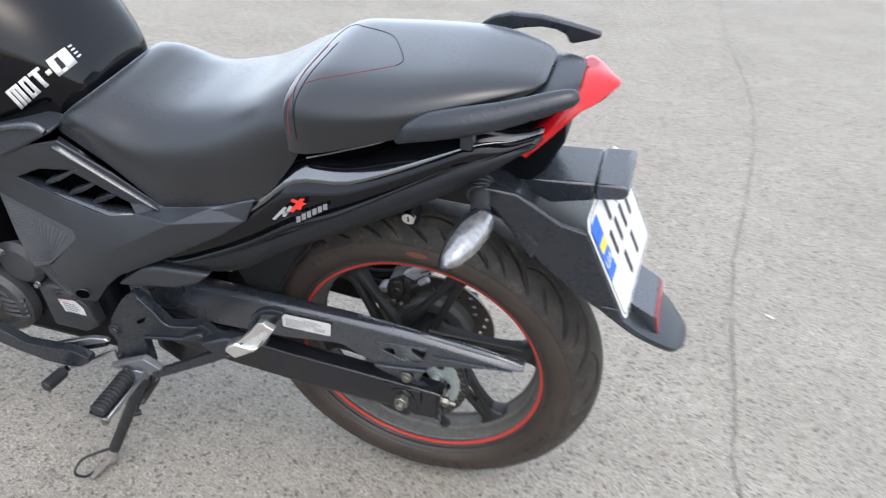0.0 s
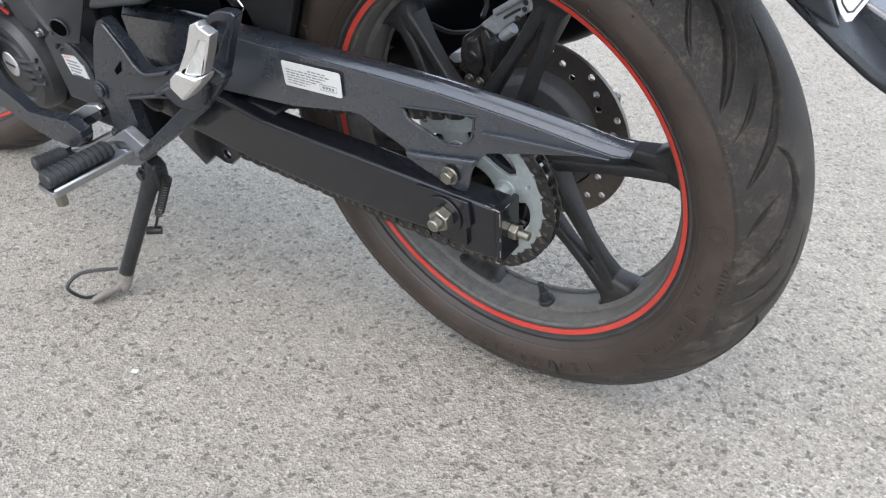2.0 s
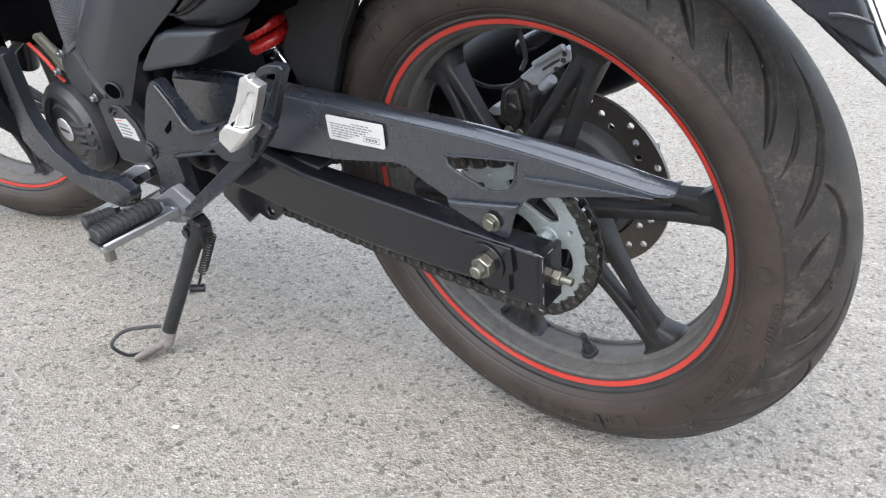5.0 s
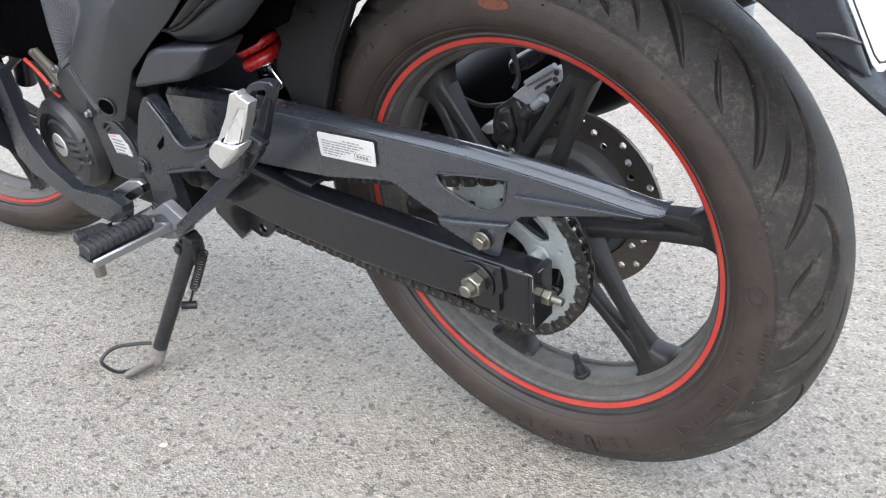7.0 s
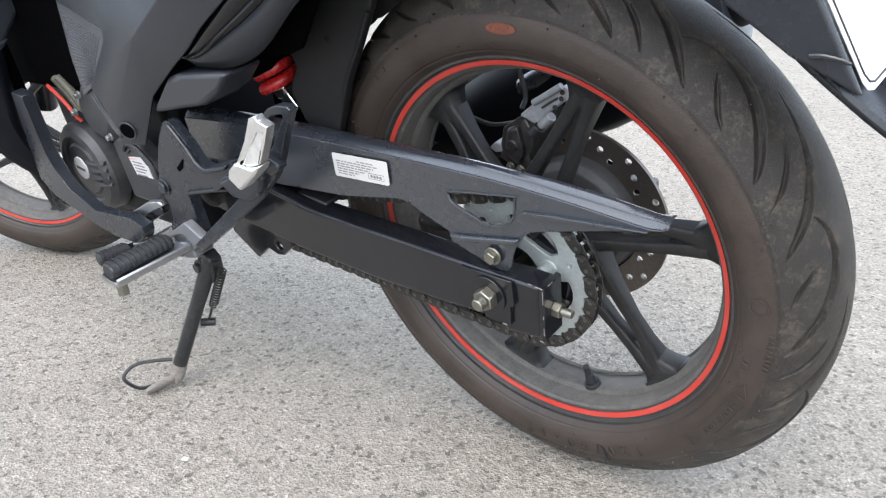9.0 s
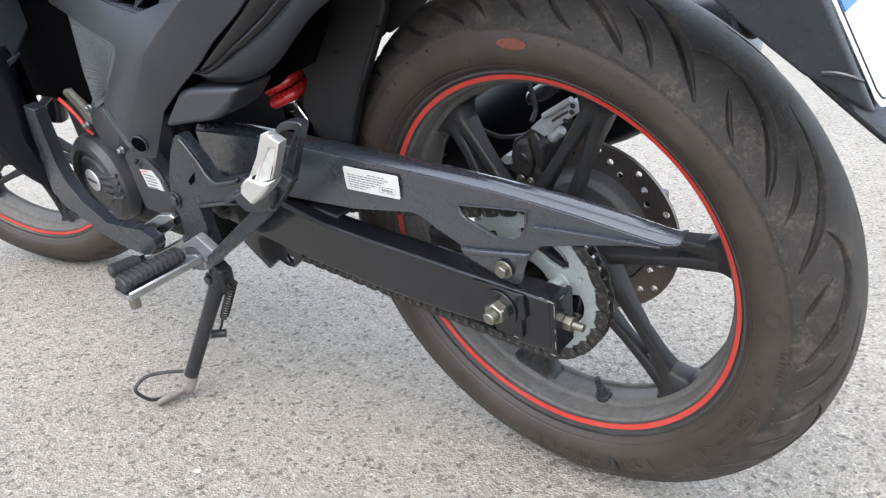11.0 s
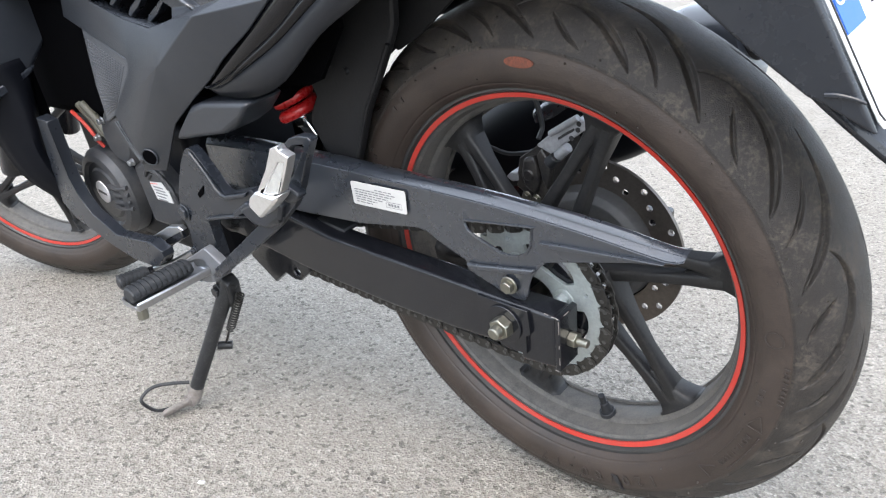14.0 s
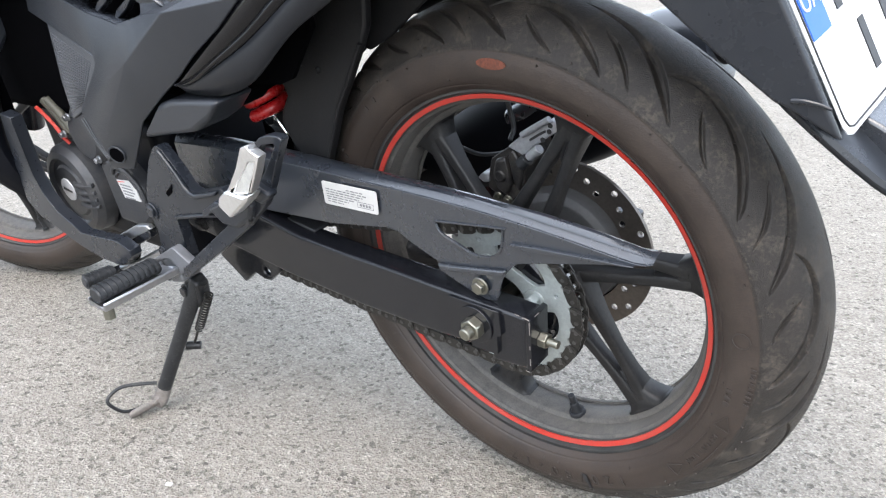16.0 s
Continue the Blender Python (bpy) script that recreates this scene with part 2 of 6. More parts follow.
def box(c, s, m=None, bm=None):
    bm = bm or bmesh.new()
    mm = Matrix.Translation(c) @ (m or Matrix()) @ Matrix.Diagonal((*s, 1))
    bmesh.ops.create_cube(bm, size=1.0, matrix=mm)
    return bm

def frame_along(p0, p1):
    d = Vector(p1) - Vector(p0)
    return Matrix.Translation((Vector(p0) + Vector(p1)) / 2) @ d.to_track_quat("Z", "Y").to_matrix().to_4x4(), d.length

def cyl(p0, p1, r0, r1=None, n=24, bm=None):
    bm = bm or bmesh.new()
    m, h = frame_along(p0, p1)
    bmesh.ops.create_cone(bm, cap_ends=True, segments=n, radius1=r0, radius2=r0 if r1 is None else r1, depth=h, matrix=m)
    return bm

def smooth_path(pts, steps):
    """Catmull-Rom through the points."""
    p = [Vector(q) for q in pts]
    p = [p[0] * 2 - p[1]] + p + [p[-1] * 2 - p[-2]]
    out = []
    for i in range(1, len(p) - 2):
        for k in range(steps):
            t = k / steps
            a, b, c, d = p[i - 1:i + 3]
            out.append(0.5 * (2 * b + (c - a) * t + (2 * a - 5 * b + 4 * c - d) * t * t + (3 * b - a - 3 * c + d) * t ** 3))
    return out + [p[-2]]

def tube(pts, r, n=12, steps=6, bm=None, flat=1.0):
    """A swept round bar; r may be a list, one for each point."""
    bm = bm or bmesh.new()
    rad = r if isinstance(r, (list, tuple)) else [r] * len(pts)
    path = smooth_path([(*p,) for p in pts], steps) if steps > 1 else [Vector(p) for p in pts]
    rr = np.interp(np.linspace(0, len(pts) - 1, len(path)), range(len(pts)), rad).tolist()
    rings, side = [], None
    for i, p in enumerate(path):
        d = (path[min(i + 1, len(path) - 1)] - path[max(i - 1, 0)]).normalized()
        if side is None:
            side = d.orthogonal().normalized()
        side = (side - d * side.dot(d)).normalized()
        up = d.cross(side)
        rings.append([bm.verts.new(p + rr[i] * (math.cos(a) * side + flat * math.sin(a) * up)) for a in [2 * math.pi * k / n for k in range(n)]])
    for a, b in zip(rings, rings[1:]):
        for k in range(n):
            bm.faces.new((a[k], a[(k + 1) % n], b[(k + 1) % n], b[k]))
    bm.faces.new(rings[0][::-1]); bm.faces.new(rings[-1])
    return bm

def surf(rows, nu=5, nv=5, close=False, caps=False):
    """A smooth skin over a grid of points."""
    rows = [smooth_path(r, nu) for r in rows]
    cols = [smooth_path([r[i] for r in rows], nv) if nv > 1 else [r[i] for r in rows] for i in range(len(rows[0]))]
    bm = bmesh.new()
    g = [[bm.verts.new(v) for v in c] for c in cols]
    for a, b in zip(g, g[1:]):
        for i in range(len(a) - 1):
            bm.faces.new((a[i], b[i], b[i + 1], a[i + 1]))
    if caps:
        bm.faces.new([c[0] for c in g]); bm.faces.new([c[-1] for c in g][::-1])
    return bm

def lathe(profile, n, bm=None, closed=False):
    """Turned about the y axis; profile of (y, r)."""
    bm = bm or bmesh.new()
    rings = [[bm.verts.new((r * math.cos(a), y, r * math.sin(a))) for a in [2 * math.pi * k / n for k in range(n)]] for y, r in profile]
    pairs = list(zip(rings, rings[1:])) + ([(rings[-1], rings[0])] if closed else [])
    for a, b in pairs:
        for k in range(n):
            bm.faces.new((a[k], a[(k + 1) % n], b[(k + 1) % n], b[k]))
    return bm

def hex_bolt(p, d, r, h, parent, material, washer=0.0, stud=0.0, name="bolt"):
    """A hexagon head on a face at p, standing out along d, with its washer and threaded end."""
    p, d = Vector(p), Vector(d).normalized()
    bm = bmesh.new()
    q = p
    if washer:
        cyl(p, p + d * 0.0022, washer, n=24, bm=bm); q = p + d * 0.0022
    cyl(q, q + d * h, r, r * 0.96, n=6, bm=bm)
    if stud:
        cyl(q + d * h, q + d * (h + stud), r * 0.6, r * 0.52, n=16, bm=bm)
    return part(name, bm, material, parent, bevel=r * 0.08, segs=1)

def written(text, size, material, parent, m, name="lettering", depth=0.0006):
    cu = bpy.data.curves.new(name, "FONT")
    cu.body, cu.size, cu.extrude, cu.align_x, cu.align_y = text, size, depth, "CENTER", "CENTER"
    tmp = bpy.data.objects.new("tmp", cu)
    scene.collection.objects.link(tmp)
    me = bpy.data.meshes.new_from_object(tmp.evaluated_get(bpy.context.evaluated_depsgraph_get()))
    bpy.data.objects.remove(tmp)
    me.materials.clear()
    return part(name, me, material, parent, m=m, smooth=None)

# ---- ground ----
def ground_material():
    m = bpy.data.materials.new("worn_asphalt")
    m.use_nodes = True
    nt = m.node_tree; n, link = nt.nodes, nt.links.new
    b = n["Principled BSDF"]
    tc = n.new("ShaderNodeTexCoord")
    def tex(kind, s, **kw):
        q = n.new(kind); q.inputs["Scale"].default_value = s
        for k, v in kw.items():
            q.inputs[k].default_value = v
        link(tc.outputs["Object"], q.inputs["Vector"])
        return q
    def ramp(src, stops):
        r = n.new("ShaderNodeValToRGB")
        el = r.color_ramp.elements
        while len(el) < len(stops):
            el.new(0.5)
        for e, (p, c) in zip(el, stops):
            e.position, e.color = p, (*c, 1)
        link(src, r.inputs[0])
        return r.outputs[0]
    def mix(kind, f, a, c):
        x = n.new("ShaderNodeMix"); x.data_type = "RGBA"; x.blend_type = kind
        if isinstance(f, float):
            x.inputs[0].default_value = f
        else:
            link(f, x.inputs[0])
        link(a, x.inputs[6]); link(c, x.inputs[7])
        return x.outputs[2]
    grains = tex("ShaderNodeTexVoronoi", 290.0)
    grains2 = tex("ShaderNodeTexVoronoi", 150.0)
    fine = tex("ShaderNodeTexNoise", 420.0, Detail=4.0)
    blot = tex("ShaderNodeTexNoise", 2.2, Detail=6.0, Roughness=0.62)
    mid = tex("ShaderNodeTexNoise", 28.0, Detail=5.0, Roughness=0.7)
    sep = n.new("ShaderNodeSeparateColor"); link(grains.outputs["Color"], sep.inputs[0])
    stone = ramp(sep.outputs[0], [(0.0, (0.184, 0.168, 0.144)), (0.25, (0.260, 0.239, 0.207)), (0.8, (0.308, 0.284, 0.247)), (1.0, (0.400, 0.369, 0.324))])
    sep2 = n.new("ShaderNodeSeparateColor"); link(grains2.outputs["Color"], sep2.inputs[0])
    pits = ramp(sep2.outputs[1], [(0.0, (0.12, 0.115, 0.11)), (0.06, (0.34, 0.34, 0.33)), (0.10, (1, 1, 1)), (1.0, (1.0, 1.0, 1.0))])
    c = mix("MULTIPLY", 0.6, stone, pits)
    clots = tex("ShaderNodeTexNoise", 110.0, Detail=3.0, Roughness=0.6)
    c = mix("MULTIPLY", 0.5, c, ramp(clots.outputs[0], [(0.28, (0.35, 0.345, 0.33)), (0.40, (0.95, 0.95, 0.94)), (0.75, (1.12, 1.12, 1.11))]))
    c = mix("MULTIPLY", 0.48, c, ramp(fine.outputs[0], [(0.3, (0.38, 0.38, 0.38)), (0.7, (1.42, 1.42, 1.42))]))
    c = mix("MULTIPLY", 0.5, c, ramp(mid.outputs[0], [(0.3, (0.72, 0.72, 0.72)), (0.7, (1.2, 1.2, 1.2))]))
    c = mix("MULTIPLY", 0.6, c, ramp(blot.outputs[0], [(0.3, (0.82, 0.81, 0.79)), (0.7, (1.14, 1.14, 1.13))]))
    link(c, b.inputs["Base Color"])
    b.inputs["Roughness"].default_value = 0.86
    h0 = n.new("ShaderNodeMath"); h0.operation = "ADD"
    lumps = tex("ShaderNodeTexNoise", 130.0, Detail=2.0, Roughness=0.5)
    big_h = n.new("ShaderNodeMath"); big_h.operation = "MULTIPLY"; big_h.inputs[1].default_value = 2.6
    link(lumps.outputs[0], big_h.inputs[0])
    link(grains.outputs["Distance"], h0.inputs[0]); link(big_h.outputs[0], h0.inputs[1])
    h = n.new("ShaderNodeMath"); h.operation = "ADD"
    link(h0.outputs[0], h.inputs[0]); link(fine.outputs[0], h.inputs[1])
    bp = n.new("ShaderNodeBump"); bp.inputs["Strength"].default_value = 1.0; bp.inputs["Distance"].default_value = 0.0021
    link(h.outputs[0], bp.inputs["Height"]); link(bp.outputs[0], b.inputs["Normal"])
    return m

M["asphalt"] = ground_material()
def build_ground():
    bm = bmesh.new()
    xs = sorted({*np.linspace(-3, 3, 61).round(3), -400, -60, -12, 12, 60, 400})
    ys = sorted({*np.linspace(-2, 6, 81).round(3), -400, -60, -12, 14, 60, 400})
    g = [[bm.verts.new((x, y, -0.0015 + 0.0015 * noise.noise((x * 1.3, y * 1.3, 0)) if abs(x) < 3 and -2 < y < 6 else -0.0015)) for y in ys] for x in xs]
    for a, b in zip(g, g[1:]):
        for i in range(len(ys) - 1):
            bm.faces.new((a[i], b[i], b[i + 1], a[i + 1]))
    me = bpy.data.meshes.new("ground"); bm.to_mesh(me); bm.free()
    me.materials.append(M["asphalt"]); finish(me, 60)
    return tagged(new("ground", me), label="worn light grey asphalt ground with fine gravel", category="ground", kind="structure")

ground = build_ground()

# ---- motorcycle ----
LEAN_DEG, AXLE, RING = 10.35, 0.312, 0.2155
bike = thing("motorcycle", "black motorcycle with red rim stripes leaning on its side stand", "motorcycle", m=pose(0, 0, 0.0005, LEAN_DEG, 0, 0))

TYRE_Y = [0, .02, .038, .052, .0625, .068, .0695, .0685, .065, .0605, .056]
TYRE_YF = [0, .0174, .0328, .0442, .0518, .0552, .0540, .0490, .0420, .0355, .030]
TYRE_R = [.3090, .3070, .3005, .2895, .275, .262, .252, .243, .235, .229, .2245]

GROOVES = (  # angle in degrees and distance from the crown in mm, half width in mm, where it is widest
    ([(75.2, 10), (70.9, 13.6), (66.9, 17.8), (63.4, 24), (60.1, 32.7), (57.7, 39.8), (55.4, 48), (52.7, 58.4), (49.6, 70)], 5.2, 0.62),
    ([(56.2, 40), (52.8, 29.8), (49.1, 26), (45.8, 27.4), (42.3, 31.7), (38.5, 40), (33.8, 54.5), (30.8, 64.6), (29.0, 72)], 5.4, 0.55),
    ([(68.4, 34), (65.4, 42), (62.0, 55), (59.0, 71)], 2.6, 0.5),
    ([(47.6, 42), (45.6, 52), (42.9, 63), (39.6, 71)], 2.6, 0.5),
)

def groove_depth(theta, s, period, circ):
    """Depth of the tread's crescent cuts at angle theta (degrees) and distance s (metres) from the crown line."""
    deepest = np.zeros_like(s)
    for side, off in ((-1, 0.0), (1, period / 2)):
        for pts, width, peak in GROOVES:
            line = smooth_path([(a * circ, q / 1000, 0) for a, q in pts], 5)
            k, mean = len(line) - 1, sum(v.x for v in line) / len(line) / circ
            u = ((theta - off - mean + period / 2) % period - period / 2 + mean) * circ
            v = s * side
            near, across, along = np.full_like(s, 9.0), np.zeros_like(s), np.zeros_like(s)
            for i in range(k):
                dx, dy = line[i + 1].x - line[i].x, line[i + 1].y - line[i].y
                f = np.clip(((u - line[i].x) * dx + (v - line[i].y) * dy) / (dx * dx + dy * dy), 0, 1)
                ex, ey = u - line[i].x - f * dx, v - line[i].y - f * dy
                d = np.hypot(ex, ey)
                hit = d < near
                near = np.where(hit, d, near)
                across = np.where(hit, np.sign(dx * ey - dy * ex) * d, across)
                along = np.where(hit, (i + f) / k, along)
            bend = math.log(0.5) / math.log(peak)
            w = width / 1000 * (np.sin(np.pi * np.clip(along, 0.001, 0.999) ** bend) ** 0.75 + 0.06)
            q = across / w
            cut = np.where(q > 0, np.clip((1 - q) / 0.30, 0, 1), np.clip((1 + q) / 1.0, 0, 1)) * (near < w)
            deepest = np.maximum(deepest, 0.0052 * np.minimum(1, w / 0.0032) * cut)
    return deepest

def tyre_mesh(name, width, n_ang, n_row):
    half = list(zip(TYRE_Y, TYRE_R))
    prof = [(-y, r) for y, r in half[::-1]] + list(zip(TYRE_YF, TYRE_R))[1:]
    prof = [(y * width, r) for y, r in prof]
    fine = smooth_path([(y, r, 0) for y, r in prof], 12)
    p = np.array([(v[0], v[1]) for v in fine])
    s = np.r_[0, np.cumsum(np.hypot(*np.diff(p, axis=0).T))]
    crown = s[np.abs(p[:, 0]).argmin()]
    cuts = [0, crown - .083, crown, crown + .083, s[-1]]
    at = np.unique(np.concatenate([np.linspace(a, b, max(4, int(n_row * q))) for a, b, q in zip(cuts, cuts[1:], (.26, .46, .20, .08))]))
    n_row = len(at)
    y, r = np.interp(at, s, p[:, 0]), np.interp(at, s, p[:, 1])
    sc = at - s[np.abs(p[:, 0]).argmin()]
    th = np.arange(n_ang) * 360.0 / n_ang
    T, S = np.meshgrid(th, sc, indexing="ij")
    Y, R = np.broadcast_to(y, T.shape), np.broadcast_to(r, T.shape)
    one = n_ang // 10
    dep = np.tile(groove_depth(T[:one], S[:one], 36.0, math.radians(1) * 0.30) * (np.abs(S[:one]) < 0.079), (10, 1))
    ny, nr = np.gradient(y), np.gradient(r)
    ln = np.hypot(ny, nr); oy, orr = -nr / ln, ny / ln
    step = 0.0006 * np.clip((0.082 - np.abs(S)) / 0.002, 0, 1)
    low = R < .2745
    ridge = -0.0006 * np.exp(-((R - .2315) / .0007) ** 2) + 0.0004 * np.exp(-((R - .2695) / .0012) ** 2)
    step = step + ridge * low
    Y = Y - (dep - step) * oy; R = R - (dep - step) * orr
    a = np.radians(T)
    co = np.stack([R * np.cos(a), Y, R * np.sin(a)], -1).reshape(-1, 3)
    i, j = np.meshgrid(np.arange(n_ang), np.arange(n_row - 1), indexing="ij")
    k = (i + 1) % n_ang
    faces = np.stack([i * n_row + j, i * n_row + j + 1, k * n_row + j + 1, k * n_row + j], -1).reshape(-1, 4)
    me = bpy.data.meshes.new(name)
    me.from_pydata(co.tolist(), [], faces.tolist())
    me.materials.append(M["sidewall"]); me.materials.append(M["tread"])
    me.polygons.foreach_set("material_index", (np.abs(sc[j] + 0.0) < 0.081).astype(np.int32).reshape(-1))
    return me

def wheel(parent, name, label, m, width, fine, spoke_turn, side):
    """A cast wheel about its own axle: the rim with tyre, stripe, spokes, hub and valve as pieces."""
    w = width
    prof = [(-.050, .2275), (-.0535, .2265), (-.0535, .2220), (-.0490, .2200), (-.0460, .2115), (-.0440, .2100), (-.0425, .2082), (-.0390, .2078), (-.0375, .2068), (-.026, .2060), (-.0235, .2050), (-.0215, .2006), (-.0195, .1994), (.012, .1990), (.0155, .2003), (.018, .2120), (.0215, .2200), (.027, .2230), (.030, .2275), (.026, .2275), (.018, .2245), (.008, .2150), (-.03, .2150)]
    prof = [(y * w, r) for y, r in prof]
    rim = part(name, lathe(prof, 180, closed=True), M["wheel_dusty"], parent, label, m=m, smooth=40)
    part("well_lip", lathe([(.0095 * w, .2000), (.0105 * w, .1965), (.0135 * w, .1962), (.0150 * w, .2000)], 180, closed=True), M["wheel_dusty"], rim, "thin raised edge of the rim well", smooth=40)
    part("tyre", tyre_mesh("tyre", w, *fine), M["sidewall"], rim, "worn dusty black rubber tyre with curved tread grooves", smooth=80)
    for sg, inset in ((-1, .004), (1, .0265)):
        fl = [(sg * (y - inset) * w, r) for y, r in ((.0535, .2283), (.0583, .2270), (.0583, .2216), (.0536, .2196), (.0506, .2110), (.0480, .2110), (.0480, .2283))]
        part("rim_flange", lathe(fl, 180, closed=True), M["flange"], rim, "dusty dark grey rim flange", smooth=40)
        y0, y1 = sg * (.0530 - inset) * w, sg * (.0512 - inset) * w
        st = lathe([(y0 + sg * .0018, RING + .0026), (y1 + sg * .0016, RING - .0026), (y1 - sg * .001, RING - .0026), (y0 - sg * .001, RING + .0026)], 180, closed=True)
        part("rim_stripe", st, M["red_stripe"], rim, "thin red rim stripe", smooth=30)
    hub = [(-.060, .0), (-.060, .026), (-.056, .036), (-.046, .040), (-.030, .044), (.030, .044), (.044, .040), (.044, .0)]
    part("hub", lathe(hub, 48), M["wheel"], rim)
    def leg(a0, a1, r0, r1):
        p0 = Vector((r0 * math.cos(a0), 0, r0 * math.sin(a0))); p1 = Vector((r1 * math.cos(a1), 0, r1 * math.sin(a1)))
        d = (p1 - p0).normalized(); nrm = Vector((-d.z, 0, d.x))
        bm = bmesh.new()
        sect = []
        for t, wd, y0, y1 in ((-0.28, .0110, -.036, .004), (-0.05, .0084, -.032, -.002), (0.2, .0068, -.027, -.005), (0.55, .0059, -.022, -.005), (0.82, .0066, -.0195, .0), (1.0, .0078, -.0192, .006), (1.12, .0085, -.019, .010)):
            c = p0.lerp(p1, t)
            mid, hf = (y0 + y1) / 2, (y1 - y0) / 2
            sect.append([bm.verts.new(c + nrm * (u * wd) + Vector((0, mid + v * hf, 0))) for u, v in ((-1, -.7), (-.8, -.92), (-.45, -1), (.45, -1), (.8, -.92), (1, -.7), (1, .8), (.5, 1), (-.5, 1), (-1, .8))])
        for a, b in zip(sect, sect[1:]):
            for k in range(10):
                bm.faces.new((a[k], a[(k + 1) % 10], b[(k + 1) % 10], b[k]))
        bm.faces.new(sect[0][::-1]); bm.faces.new(sect[-1])
        return bm
    for k in range(6):
        c = spoke_turn + 60 * k
        for rim_a, hub_a, r0 in ((-2.6, 1.5, .052), (2.6, 36, .070)):
            part("spoke", leg(radians(c + hub_a), radians(c + rim_a), r0, .172), M["wheel"], rim, smooth=50)
        rs = np.linspace(.146, .2062, 30)
        foot = bmesh.new()
        sect = []
        for k, r in enumerate(rs):
            f = (r - .146) / .0602
            h = .0035 + .0080 * min(1, f / .45) + .002 * f + .032 * math.exp(-(.2062 - r) / .0125)
            y0, y1 = -.0150 - .0050 * min(1, f / .5), .0 + .018 * f
            sect.append([foot.verts.new((math.sqrt(max(0, r * r - (u * h) ** 2)) if k > 24 else r, y0 + (y1 - y0) * v, u * h)) for u, v in ((-1, .20), (-.80, .04), (.80, .04), (1, .20), (1, .85), (.7, 1), (-.7, 1), (-1, .85))])
        for s0, s1 in zip(sect, sect[1:]):
            for k2 in range(8):
                foot.faces.new((s0[k2], s0[(k2 + 1) % 8], s1[(k2 + 1) % 8], s1[k2]))
        foot.faces.new(sect[0]); foot.faces.new(sect[-1][::-1])
        part("spoke_foot", foot, M["wheel"], rim, m=pose(0, 0, 0, 0, -c, 0), smooth=75)
    v = radians(-78.5)
    dv = Vector((math.cos(v), 0, math.sin(v)))
    base = dv * .199 + Vector((0, -.014, 0)); tip = dv * .168 + Vector((.002, -.020, 0))
    bm = cyl(base, base.lerp(tip, .18), .0105, .0095, 18); cyl(base.lerp(tip, .15), base.lerp(tip, .6), .0068, .0052, 16, bm=bm); cyl(base.lerp(tip, .4), tip, .0042, n=12, bm=bm)
    part("valve", bm, M["rubber"], rim, "short black rubber valve stem", bevel=.0006)
    return rim

rear = wheel(bike, "rear_wheel", "black cast rear wheel with red rim stripe", pose(0, -.004, AXLE), 0.94, (2160, 250), 12, -1)
local = bike.matrix_basis.inverted()
front_m = local @ pose(-1.2803, -0.0533, 0) @ pose(0, 0, 0, 0, 0, 22.8) @ pose(0, 0, 0, 15.9, 0, 0) @ pose(0, 0, 0.3115)
wheel(bike, "front_wheel", "black cast front wheel with red rim stripe", front_m, 0.86, (420, 72), 40, -1)

# raised sidewall markings of the rear tyre
def on_sidewall(angle, r, y=-.0702, turn=0.0):
    a = radians(angle)
    c = Vector((r * math.cos(a), y, r * math.sin(a)))
    return Matrix.Translation(c) @ pose(0, 0, 0, 90, 0, 0) @ pose(0, 0, 0, 0, 0, angle + 90 + turn)
for k, ch in enumerate("120/80-17"):
    written(ch, .019, M["emboss"], rear, on_sidewall(-60.3 - 4.4 * k, .2515, -.0662, 180), depth=.0007)
for k, ch in enumerate("ROTATION"):
    written(ch, .0085, M["emboss"], rear, on_sidewall(-24.5 - 1.7 * k, .2525, -.0662, 180), depth=.0006)
for a in (-19.5, -41.0):
    part("raised_arrow", tube([(-.010, 0, 0), (.008, -.008, 0), (.008, .008, 0), (-.010, 0, 0)], .0007, n=6, steps=1), M["emboss"], rear, m=on_sidewall(a, .2525, -.0662, 180), smooth=None)
for r0, r1 in ((.2425, .2455), (.2600, .2630)):
    for k in range(7):
        part("raised_mark", box((0, 0, 0), (.0075, .0012, .0012)), M["emboss"], rear, m=on_sidewall(-24 - 2.0 * k, (r0 + r1) / 2, -.0656), smooth=None)
for k in range(9):
    part("raised_mark", box((0, 0, 0), (.0016 if k % 3 else .0025, .005, .0012)), M["emboss"], rear, m=on_sidewall(-12 + 1.2 * k, .2635, -.0650), smooth=None)
for a, r in ((-14, .246), (-12, .246), (-10, .246), (150, .255), (153, .255), (156, .255), (128, .257), (132, .257)):
    part("raised_mark", box((0, 0, 0), (.004, .0055, .0012)), M["emboss"], rear, m=on_sidewall(a, r, -.0656), smooth=None)
part("raised_ring", lathe([(0, .0075), (.0008, .0075), (.0008, .0088), (0, .0088)], 24, closed=True), M["emboss"], rear, m=on_sidewall(4, .252, -.0658) @ pose(0, 0, 0, 90, 0, 0))
rnd = random.Random(5)
for k in range(120):
    a, r = rnd.uniform(0, 360), rnd.choice((.238, .262, .268, .274, .283, .292, .299))
    y = -np.interp(r, TYRE_R[::-1], TYRE_Y[::-1]) * .94
    c, s_ = math.cos(radians(a)), math.sin(radians(a))
    part("moulding_nib", cyl((r * c, y + .001, r * s_), (r * c * 1.005, y - .0024, r * s_ * 1.005), .0013, .0007, n=6), M["emboss"], rear, smooth=None)
